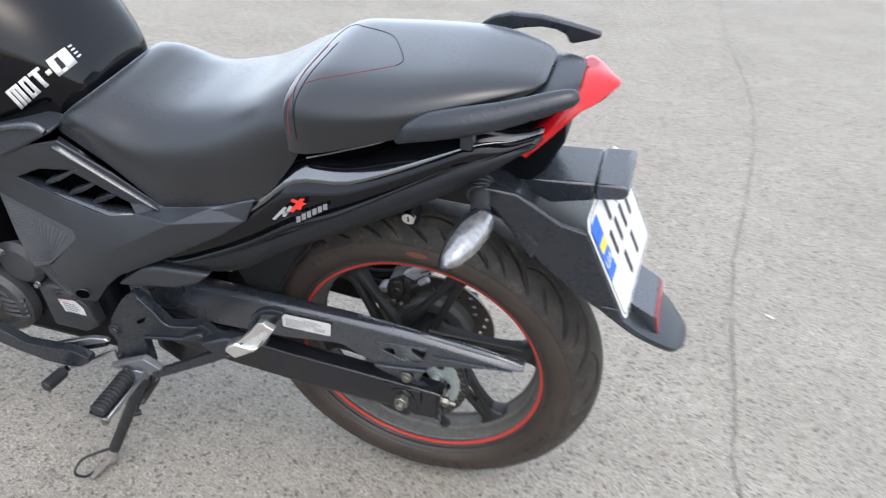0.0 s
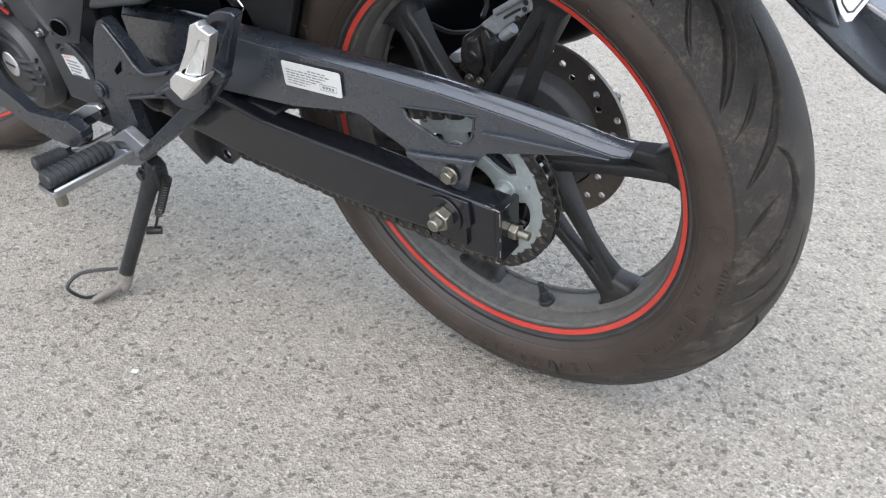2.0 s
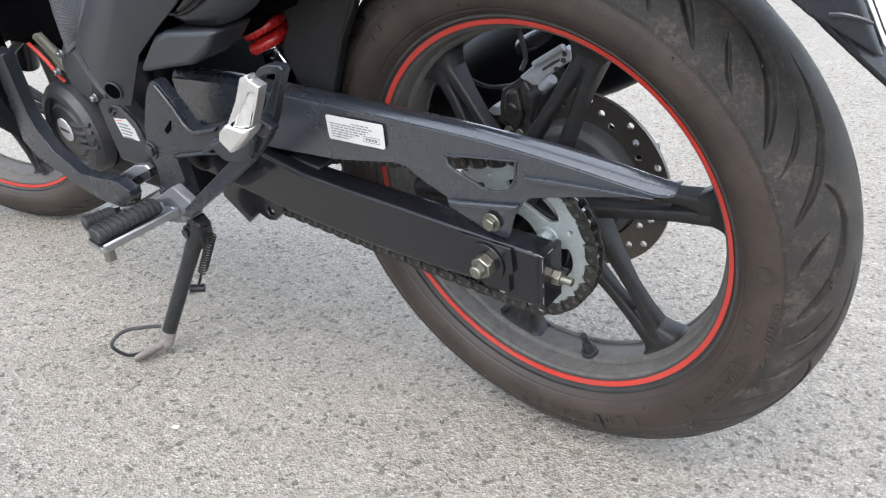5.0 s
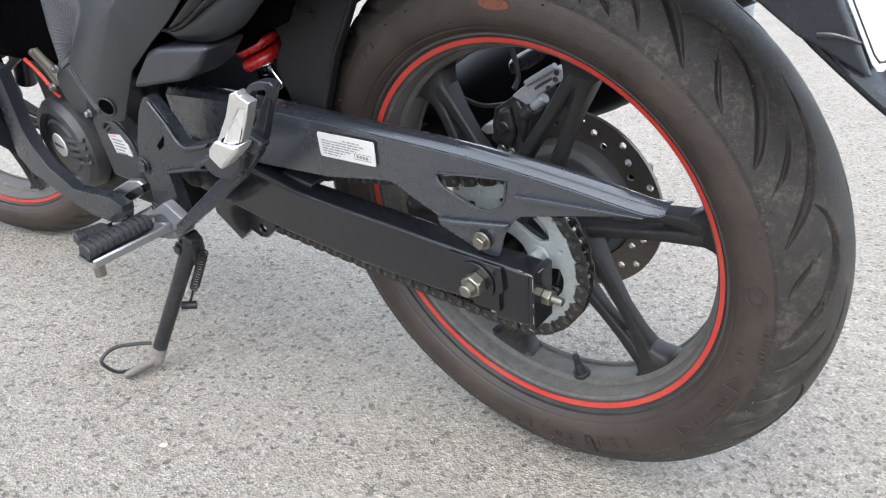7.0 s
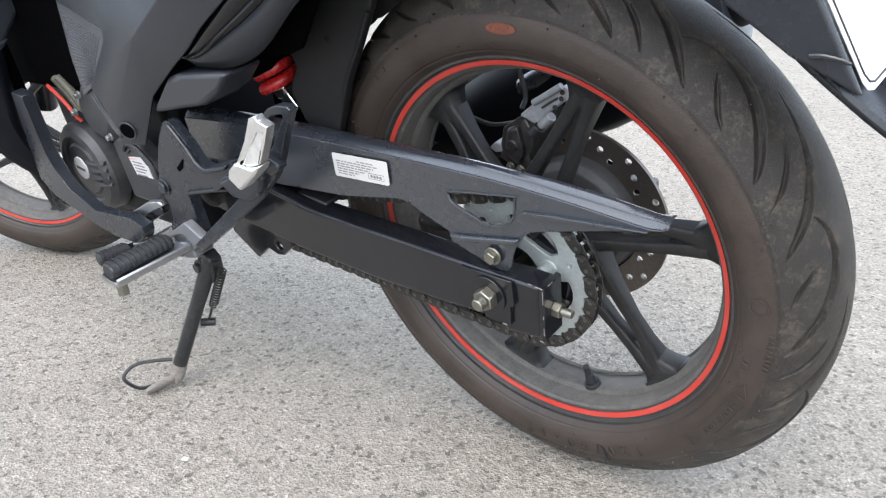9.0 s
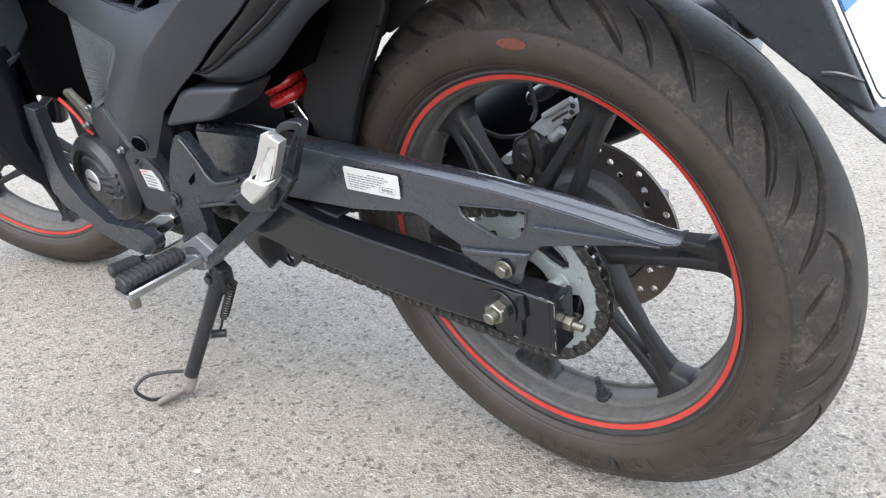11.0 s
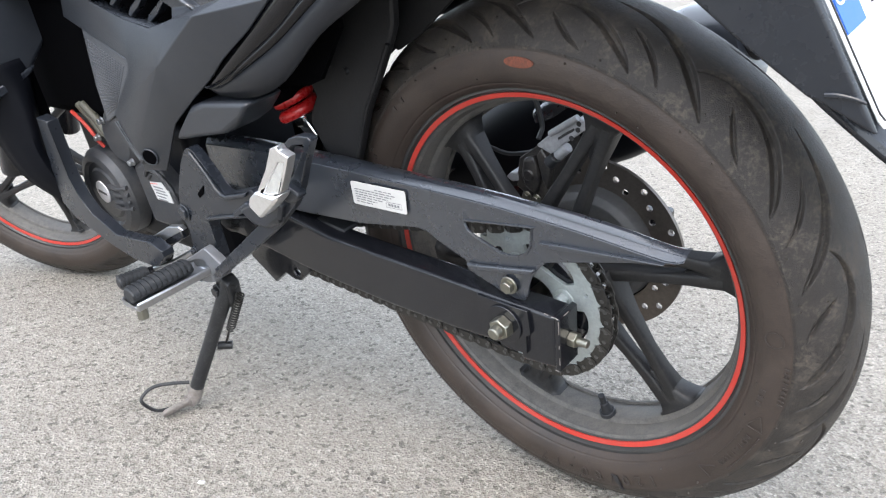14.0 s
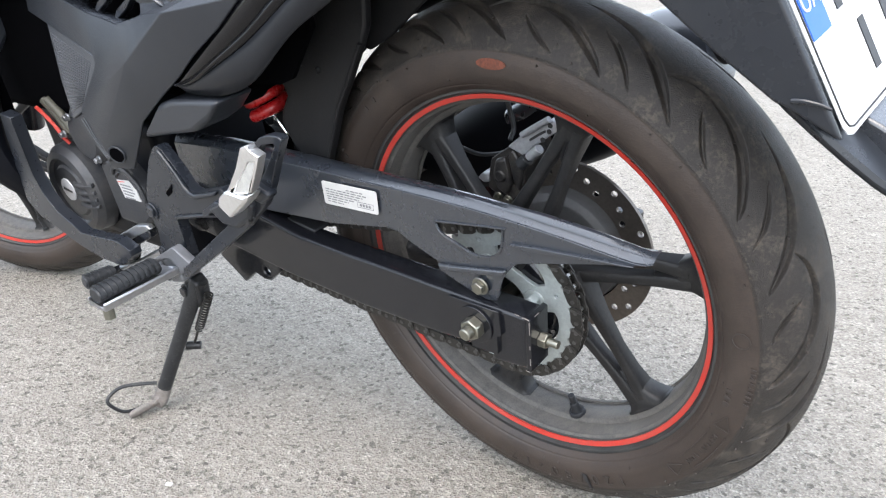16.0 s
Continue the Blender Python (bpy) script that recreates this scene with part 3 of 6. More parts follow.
part("sidewall_chip", prism([(-.004, .008), (.003, .006), (.002, -.004), (.005, -.016), (-.002, -.004)], -.0004, .0004), M["ink"], rear, "dark gouge in the sidewall", m=on_sidewall(-72, .2525, -.0664) @ pose(0, 0, 0, -90, 0, 0), smooth=None)
part("red_mark", prism([(.017 * math.cos(a), .0055 * math.sin(a)) for a in np.linspace(0, 2 * math.pi, 20, endpoint=False)], -.0003, .0003), M["dust_red"], rear, "faded red oval paint mark", m=on_sidewall(88.6, .255, -.0657) @ pose(0, 0, 0, -90, 0, 0), smooth=None)

# brake disc and sprocket
def drilled_disc():
    bm = bmesh.new()
    edges = []
    loops = [(0, 0, .1105, 120), (0, 0, .076, 96)]
    for k in range(36):
        a = radians(10 * k); r = (.085, .093, .102)[k % 3]
        loops.append((r * math.cos(a), r * math.sin(a), .0040, 14))
    for cx, cz, r, n in loops:
        vs = [bm.verts.new((cx + r * math.cos(q), .055, cz - .001 + r * math.sin(q))) for q in [2 * math.pi * i / n for i in range(n)]]
        edges += [bm.edges.new((vs[i], vs[(i + 1) % n])) for i in range(n)]
    bmesh.ops.triangle_fill(bm, edges=edges, use_beauty=True, normal=(0, -1, 0))
    return bm
disc = part("brake_disc", drilled_disc(), M["disc"], rear, "drilled dusty steel rear brake disc", solid=.0045, smooth=None)
# solid near-black ring, coloured as the shade between carrier and disc
part("disc_gap_shade", lathe([(.0535, .0745), (.0535, .0815), (.0575, .0815), (.0575, .0745)], 72, closed=True), M["void"], rear, "black ring painted as the shaded gap between carrier and disc")
part("disc_carrier", lathe([(.030, .0), (.030, .064), (.036, .072), (.054, .0755), (.054, .079), (.058, .079), (.058, .0)], 72), M["carrier"], rear, "dull grey disc carrier", bevel=.001, segs=1)

def sprocket_mesh():
    teeth = 42
    rim_ = [((.0835, .0885, .0885, .0835)[k % 4], 2 * math.pi * k / (teeth * 4)) for k in range(teeth * 4)]
    polar = lambda r, a: (r * math.cos(a), r * math.sin(a))
    holes = [[polar(.030, 2 * math.pi * k / 32) for k in range(32)]]
    for q in range(4):
        c = radians(16 + 45 + 90 * q)
        outer_ = [polar(.0712 - .006 * abs(u) ** 4, c + u * radians(31)) for u in np.linspace(-1, 1, 13)]
        inner_ = [polar(.0460 + .008 * abs(u) ** 3, c + u * radians(29)) for u in np.linspace(1, -1, 9)]
        holes.append(outer_ + inner_)
    for q in range(4):
        cx, cz = polar(.0725, radians(16 + 90 * q + 2))
        holes.append([(cx + .0026 * math.cos(a), cz + .0026 * math.sin(a)) for a in [2 * math.pi * i / 12 for i in range(12)]])
    return poly_plate([polar(r, a) for r, a in rim_], holes, -.0830, -.0778)
spr = part("sprocket", sprocket_mesh(), M["sprocket"], rear, "zinc plated chain sprocket with four windows", bevel=.0005, segs=1)
part("sprocket_carrier", lathe([(-.0775, .03), (-.0775, .061), (-.072, .068), (-.05, .068), (-.05, .03)], 48), M["arm"], rear)
for k in range(4):
    a = radians(90 * k + 16)
    hex_bolt((.044 * math.cos(a), -.083, .044 * math.sin(a)), (0, -1, 0), .0088, .009, spr, M["sprocket"], washer=.0125, stud=.006)
for k in range(8):
    a = radians(45 * k + 16)
    part("carrier_rib", tube([(.030 * math.cos(a), -.070, .030 * math.sin(a)), (.066 * math.cos(a), -.076, .066 * math.sin(a))], [.006, .0045], n=8, steps=2), M["wheel"], rear)

# ---- chain ----
def build_chain():
    ch = part("drive_chain", cyl((-.56, -.079, .292), (-.56, -.082, .292), .012), M["chain"], bike, "oily black drive chain")
    pitch, R, r1 = .0127, .0915, .034
    c1, c0 = Vector((-.56, 0, .292)), Vector((0, 0, AXLE))
    # lower run, round the sprocket, upper run, round the front sprocket
    d = c0 - c1
    base = math.atan2(d.z, d.x)
    off = math.asin((R - r1) / d.length)
    lo_a = base - math.pi / 2 + off
    hi_a = base + math.pi / 2 - off
    P = lambda c, r, a: Vector((c.x + r * math.cos(a), -.0805, c.z + r * math.sin(a)))
    lo0, lo1, hi0, hi1 = P(c1, r1, lo_a), P(c0, R, lo_a), P(c0, R, hi_a), P(c1, r1, hi_a)
    pts = []
    for t in np.linspace(0, 1, 60):
        q = lo0.lerp(lo1, t); q.z -= .002 * math.sin(math.pi * t); pts.append(q)
    pts += [P(c0, R, a) for a in np.linspace(lo_a, hi_a, 60)[1:]]
    for t in np.linspace(0, 1, 60)[1:]:
        q = hi0.lerp(hi1, t); q.z -= .015 * math.sin(math.pi * t) ** .6; pts.append(q)
    pts += [P(c1, r1, a) for a in np.linspace(hi_a, lo_a + 2 * math.pi, 30)[1:]]
    seg = [0.0]
    for a, b in zip(pts, pts[1:]):
        seg.append(seg[-1] + (b - a).length)
    n = round(seg[-1] / pitch)
    xs = np.interp(np.linspace(0, seg[-1], n + 1), seg, [p.x for p in pts])
    zs = np.interp(np.linspace(0, seg[-1], n + 1), seg, [p.z for p in pts])
    def link_mesh(name, y):
        bm = bmesh.new()
        for s in (-1, 1):
            out = []
            for q, sgn in ((-pitch / 2, -1), (pitch / 2, 1)):
                for a in np.linspace(math.pi / 2, -math.pi / 2, 5):
                    out.append((q + sgn * .0060 * math.cos(a), sgn * .0064 * math.sin(a)))
            prism(out, s * y - .0008, s * y + .0008, bm=bm)
        for q in (-pitch / 2, pitch / 2):
            cyl((q, -y - .0016, 0), (q, y + .0016, 0), .0024, n=8, bm=bm)
            if name == "inner":
                cyl((q, -y, 0), (q, y, 0), .0042, n=8, bm=bm)
        bmesh.ops.recalc_face_normals(bm, faces=bm.faces)
        me = bpy.data.meshes.new(name); bm.to_mesh(me); bm.free()
        me.materials.append(M["chain"]); me.materials.append(M["pin"]); me.materials.append(M["roller"]); finish(me, 35)
        for f in me.polygons:
            if min(math.hypot(f.center.x - q, f.center.z) for q in (-pitch / 2, pitch / 2)) < .0026:
                f.material_index = 1
            elif abs(f.center.y) < y * .8 and abs(f.normal.y) < .3:
                f.material_index = 2
        return me
    kinds = link_mesh("inner", .0048), link_mesh("outer", .0068)
    for i in range(n):
        a, b = Vector((xs[i], -.0805, zs[i])), Vector((xs[i + 1], -.0805, zs[i + 1]))
        ob = new("chain_link", kinds[i % 2]); ob.parent = ch
        mid = (a + b) / 2
        ob.matrix_basis = pose(*mid, 0, -math.degrees(math.atan2(b.z - a.z, b.x - a.x)), 0)
build_chain()

# ---- swingarm ----
arm_out = [(.060, .331), (.056, .267), (.012, .263), (.010, .276), (-.076, .274), (-.182, .276), (-.312, .286), (-.41, .300), (-.50, .312), (-.50, .385), (-.40, .378), (-.33, .362), (-.27, .350), (-.20, .345), (-.112, .341), (-.032, .336)]
swing = part("swingarm", prism(arm_out, -.130, -.098), M["arm"], bike, "black painted steel swingarm", bevel=.0045, segs=4)
part("far_arm", prism(arm_out, .098, .130), M["arm"], swing, bevel=.004)
part("cross_tube", cyl((-.49, -.13, .345), (-.49, .13, .345), .035), M["arm"], swing)
part("axle_plate", prism([(-.035, .335), (-.035, .292), (-.012, .288), (-.010, .277), (.022, .277), (.024, .300), (.030, .304), (.030, .333)], -.1345, -.1302), M["arm"], swing, bevel=.0015)
hex_bolt((0, -.1345, .309), (0, -1, 0), .0130, .012, swing, M["zinc"], washer=.0168, stud=.009, name="axle_nut")
part("axle_collar", cyl((-.002, -.1345, .309), (-.002, -.137, .309), .022, n=28), M["arm"], swing, bevel=.0006)
part("end_cap", prism([(.0595, .333), (.0655, .331), (.0605, .265), (.0545, .265)], -.131, -.097), M["arm"], swing, bevel=.0015)
for pts in (((.0565, -.1313, .3325), (.0600, -.1313, .3328), (.0640, -.1306, .3310)), ((.0655, -.122, .3312), (.0655, -.114, .3312)),
            ((.0643, -.1306, .3290), (.0637, -.1306, .3200), (.0632, -.1306, .3130)), ((.0622, -.1306, .2990), (.0618, -.1306, .2945)), ((.0610, -.1306, .2830), (.0604, -.1306, .2740)),
            ((.0480, -.1306, .3338), (.0530, -.1306, .3334)), ((.0545, -.1312, .2660), (.0590, -.1312, .2655))):
    part("paint_chip", tube(pts, .0005, n=6, steps=3), M["bare"], swing, "bare metal where the paint is chipped")
bm = cyl((.063, -.112, .297), (.072, -.112, .2965), .0085, n=6); cyl((.072, -.112, .2965), (.084, -.112, .2958), .0045, n=14, bm=bm)
part("adjuster_bolt", bm, M["zinc"], swing, "zinc plated chain adjuster bolt", bevel=.0006)
part("axle", cyl((0, -.13, AXLE), (0, .14, AXLE), .0085), M["zinc"], swing)
part("chain_slider", prism([(-.45, .375), (-.26, .352), (-.26, .346), (-.45, .366)], -.112, -.07), M["rubber"], swing, bevel=.002)

# ---- chain guard ----
def build_guard():
    T = [(-.50, .446), (-.40, .4495), (-.3131, .4493), (-.2569, .4482), (-.2094, .4466), (-.1656, .4450), (-.1192, .4440), (-.0797, .4433), (-.0088, .4408), (.0296, .4384), (.0919, .4348), (.1309, .4300), (.1759, .4225), (.1857, .4215)]
    C1 = [(-.50, .447), (-.40, .4505), (-.2885, .4500), (-.2341, .4490), (-.1876, .4482), (-.1448, .4476), (-.0993, .4472), (-.0615, .4466), (.0075, .4440), (.0684, .4377), (.1062, .4333), (.1424, .4293), (.1780, .4258), (.1905, .4250)]
    C2 = [(-.50, .440), (-.40, .4450), (-.2779, .4457), (-.2296, .4449), (-.1835, .4438), (-.1410, .4427), (-.0961, .4415), (-.0585, .4404), (.0103, .4378), (.0714, .4325), (.1090, .4282), (.1314, .4252), (.1740, .4200), (.1930, .4218)]
    low = [(-.50, .372), (-.40, .3705), (-.3251, .3714), (-.2111, .3773), (-.150, .3865), (-.1204, .3912), (-.1048, .3903), (-.0809, .3775), (-.0534, .3659), (-.0524, .355), (-.0135, .3401), (.0085, .3345), (.0195, .3362), (.0245, .3450), (.0271, .3562), (.0320, .3670), (.0392, .3765), (.0450, .3835), (.0511, .3880), (.0600, .3905), (.1013, .4010), (.1447, .4113), (.1793, .4185), (.1885, .4206), (.1926, .4228)]
    xs = [-.50, -.45, -.40, -.35, -.30, -.25, -.20, -.15, -.10, -.05, 0, .04, .08, .11, .14, .16, .175, .186, .192]
    at = lambda c, x: float(np.interp(x, [q[0] for q in c], [q[1] for q in c]))
    rows = []
    for x in xs:
        f = max(0.0, (x - .11) / .08)
        tip = min(1.0, max(0.0, (.196 - x) / .05))
        a, b, c = at(T, x), at(C1, x), at(C2, x)
        e = .011 * min(1.0, max(0.0, (x + .09) / .13))
        a += .55 * e
        rows.append([(x, -.0905 - e, a - .009 * tip), (x, -.0945 - e, a - .0008), (x, -.1000 - .75 * e, a + (b - a) * .18 + .0014 * tip), (x, -.1070 - .4 * e, a + (b - a) * .45 + .0022 * tip), (x, -.1125 - .15 * e, b - (b - a) * .2 + .0014 * tip),
                     (x, -.1152, b), (x, -.1160, b - .0004 * tip), (x, -.1206, c + .0004)])
    k = len(rows[0])
    top = mesh_from([v for r in rows for v in r], [(i * k + j, i * k + j + 1, (i + 1) * k + j + 1, (i + 1) * k + j) for i in range(len(xs) - 1) for j in range(k - 1)])
    window = [(-.0478, .4119), (-.0450, .4150), (-.0405, .4161), (.0360, .4246), (.0385, .4225), (.0356, .4063), (.0325, .3990), (.0270, .3925), (.0200, .3890), (.0120, .3870), (.0030, .3862), (-.004, .3872), (-.0374, .3996), (-.0450, .4060)]
    face = low + [(.1932, .4240)] + [(x, at(C2, x)) for x in xs[::-1][1:]]
    g = part("chain_guard", poly_plate(face, [window], -.1220, -.1192), M["guard"], bike, "satin black plastic chain guard", bevel=.0009, smooth=20)
    part("guard_top", top, M["guard"], g, "rounded upper side of the guard", smooth=24)
    part("window_rim", tube([(x, -.1225, z) for x, z in window + window[:2]], .0013, n=8, steps=2), M["guard"], g)
    # pressed folds of the lower flap
    part("flap_fold", prism([(-.0500, .3655), (-.030, .3675), (.0390, .3790), (.0345, .3720), (-.0300, .3612), (-.0480, .3600)], -.1275, -.1220), M["guard"], g, bevel=.0022, segs=3)
    part("flap_fold", prism([(.046, .4110), (.075, .4140), (.176, .4192), (.176, .4180), (.060, .4078)], -.1262, -.1220), M["guard"], g, "long moulded crease", bevel=.0016, segs=3)
    hex_bolt((.004, -.1245, .352), (0, -1, 0), .0075, .006, g, M["zinc"], washer=.0100)
    # sticker with unreadable print, set in a thin printed frame
    lab = part("sticker", prism([(-.2065, .4345), (-.1245, .4355), (-.1228, .4335), (-.1255, .4085), (-.1275, .4070), (-.2085, .4055), (-.2100, .4075), (-.2085, .4330)], -.1253, -.1246), M["paper"], g, "white printed sticker", smooth=None)
    rnd = random.Random(3)
    for k in range(7):
        z = .4295 - k * .0031
        x = -.170 if k == 0 else -.2035
        stop = (-.145, -.140, -.146, -.152, -.160, -.170, -.178)[k]
        while x < stop:
            w = rnd.uniform(.0030, .0085)
            part("print_line", prism([(x, z), (min(x + w, stop), z), (min(x + w, stop), z - .0012), (x, z - .0012)], -.1257, -.1253), M["print_grey"], lab, smooth=None)
            x += w + .0018
    frame_pts = [(-.155, .4175), (-.131, .4180), (-.132, .4115), (-.156, .4110)]
    part("print_frame", tube([(x, -.1254, z) for x, z in frame_pts + frame_pts[:1]], .00035, n=6, steps=1), M["print_grey"], lab, smooth=None)
    for x in (-.152, -.1475, -.143, -.1385):
        part("print_line", prism([(x, .4160), (x + .003, .4161), (x + .003, .4130), (x, .4129)], -.1257, -.1253), M["print_grey"], lab, smooth=None)
    return g
build_guard()

# ---- seats, tank and tail ----
def skin_row(x, yb, zb, zt, n=11, py=0.62, pz=0.8, dx=0.0):
    row = []
    for k in range(n):
        a = math.pi * k / (n - 1)
        c, s = math.cos(a), math.sin(a)
        row.append((x + dx * s, -yb * math.copysign(abs(c) ** py, c), zb + (zt - zb) * max(0.0, s) ** pz))
    return row

seat_rows = [(-.535, .124, .720, .770, .046), (-.515, .131, .716, .774, .036), (-.48, .140, .706, .773, .020), (-.44, .147, .690, .766, .006), (-.40, .150, .662, .761, 0), (-.36, .153, .636, .763, 0), (-.32, .154, .638, .772, 0), (-.27, .153, .648, .787, 0), (-.23, .153, .660, .805, 0), (-.185, .150, .694, .831, 0), (-.150, .142, .738, .844, 0), (-.136, .128, .764, .838, 0)]
seat = part("rider_seat", surf([skin_row(*r[:4], n=15, py=.56, pz=.56, dx=r[4]) for r in seat_rows], 3, 4, caps=True), M["seat"], bike, "black vinyl rider seat", smooth=60)
pill_rows = [(-.166, .118, .768, .824), (-.155, .136, .766, .846), (-.122, .146, .770, .862), (-.067, .147, .788, .867), (.003, .140, .812, .873), (.073, .118, .836, .880), (.123, .092, .852, .880), (.158, .066, .864, .876), (.171, .040, .868, .870)]
PY, PZ = .54, .60
pill_skin = surf([skin_row(*r, n=15, py=PY, pz=PZ) for r in pill_rows], 3, 4, caps=True)
bmesh.ops.recalc_face_normals(pill_skin, faces=pill_skin.faces)
pill_tree = BVHTree.FromBMesh(pill_skin)
pillion = part("pillion_seat", pill_skin, M["seat"], bike, "black vinyl pillion seat with red stitching", smooth=60)
def on_seat(pts, lift=.0004):
    """A line on the pillion skin through (x along the bike, k from the left hem (0) to the crown (0.5))."""
    line = []
    for x, k in pts:
        r = [np.interp(x, [q[0] for q in pill_rows], [q[i] for q in pill_rows]) for i in (1, 2, 3)]
        a = math.pi * k
        line.append(Vector((x, -r[0] * math.copysign(abs(math.cos(a)) ** PY, math.cos(a)), r[1] + (r[2] - r[1]) * math.sin(a) ** PZ)))
    out = []
    for p in smooth_path(line, 6):
        c, nrm, _, _ = pill_tree.find_nearest(Vector(p))
        out.append(tuple(c + nrm * lift))
    return out
part("seam", tube(on_seat([(-.146 + .02 * abs(k - .2), k) for k in np.linspace(.03, .5, 9)], 0), .0007, n=6, steps=1), M["thread"], pillion, "red stitched seam")
part("seam", tube(on_seat([(-.136 + .03 * abs(k - .2), k) for k in np.linspace(.03, .5, 9)], 0), .0007, n=6, steps=1), M["black"], pillion)
part("panel_seam", tube(on_seat([(-.136, .12), (-.138, .191), (-.143, .298), (-.143, .455), (-.140, .55), (-.125, .575), (-.11, .554), (-.06, .521), (-.030, .496), (-.017, .465), (-.022, .438)], 0), .0006, n=6, steps=1), M["black"], pillion, "stitched outline of the raised seat panel")
part("panel_seam", tube(on_seat([(-.134, .31), (-.122, .331), (-.078, .381), (-.045, .415), (-.025, .438)], 0), .0006, n=6, steps=1), M["thread"], pillion, "red stitched seam")
part("hem_edge", tube([(-.1252, -.134, .756), (-.095, -.134, .768), (-.0624, -.134, .7813), (-.030, -.134, .795), (-.0028, -.133, .8077)], .0011, n=6, steps=4), M["alu"], pillion, "thin bright metal edge under the seat")

tank_rows = [(-.497, .060, .752, .786), (-.503, .080, .748, .801), (-.514, .092, .744, .822), (-.530, .104, .740, .850), (-.556, .120, .736, .884), (-.596, .137, .732, .917), (-.66, .156, .726, .960), (-.76, .170, .718, .995), (-.88, .165, .712, 1.005), (-.95, .12, .74, .980)]
TANK_SECTION = [(1.0, 0.0), (1.0, .28), (.985, .45), (.92, .62), (.77, .78), (.56, .90), (.30, .97), (0.0, 1.0)]
def tank_row(x, yb, zb, zt):
    half = [(-yb * a, zb + (zt - zb) * b) for a, b in TANK_SECTION]
    return [(x, y, z) for y, z in half] + [(x, -y, z) for y, z in half[-2::-1]]
tank = part("fuel_tank", surf([tank_row(*r) for r in tank_rows], 3, 4, caps=True), M["gloss"], bike, "glossy black fuel tank", smooth=70)
def tank_y(x, z):
    yb, zb, zt = [float(np.interp(-x, [-q[0] for q in tank_rows], [q[i] for q in tank_rows])) for i in (1, 2, 3)]
    return -yb * float(np.interp((z - zb) / (zt - zb), [b for a, b in TANK_SECTION], [a for a, b in TANK_SECTION]))
def tank_bar(u0, u1, v0, v1, material):
    """A slanted bar of the sticker on the tank's flank."""
    bl, br, tl, tr = Vector((-.5800, 0, .7519)), Vector((-.5112, 0, .8078)), Vector((-.5924, 0, .7812)), Vector((-.5252, 0, .8303))
    bm = bmesh.new()
    g = []
    for i in range(4):
        col = []
        for j in range(4):
            u, v = u0 + (u1 - u0) * i / 3, v0 + (v1 - v0) * j / 3
            p = bl.lerp(br, u).lerp(tl.lerp(tr, u), v)
            col.append(bm.verts.new((p.x, tank_y(p.x, p.z) - .0035, p.z)))
        g.append(col)
    for a, b in zip(g, g[1:]):
        for j in range(3):
            bm.faces.new((a[j], b[j], b[j + 1], a[j + 1]))
    part("sticker_bar", bm, material, tank, smooth=60, solid=.0005)
for u0, u1, v0, v1 in ((.07, .18, .82, 1), (0, .07, 0, 1), (.09, .16, 0, 1), (.18, .25, 0, 1), (.29, .36, 0, 1), (.40, .47, 0, 1), (.555, .625, 0, 1), (.50, .68, .82, 1), (.70, .77, .35, .6), (.79, .86, 0, 1), (.90, .97, 0, 1), (.36, .40, .82, 1), (.36, .40, 0, .18), (.86, .90, .82, 1), (.86, .90, 0, .18)):
    tank_bar(u0, u1, v0, v1, M["paper"])
for v in (.18, .40, .62, .84):
    tank_bar(.985, 1.005, v, v + .10, M["paper"])

# tank-side trim between tank and side cover
part("tank_trim", prism([(-.52, .735), (-.55, .745), (-.75, .700), (-.90, .690), (-.90, .640), (-.70, .665), (-.60, .690)], -.172, -.12, lean=lambda x, z: .25 * (z - .68)), M["grey"], bike, "dark grey trim under the tank", bevel=.006)
part("trim_edge", tube([(-.525, -.160, .738), (-.552, -.159, .745), (-.65, -.164, .722), (-.75, -.169, .700), (-.90, -.172, .690)], .0055, n=12, steps=5, flat=.7), M["guard"], bike)

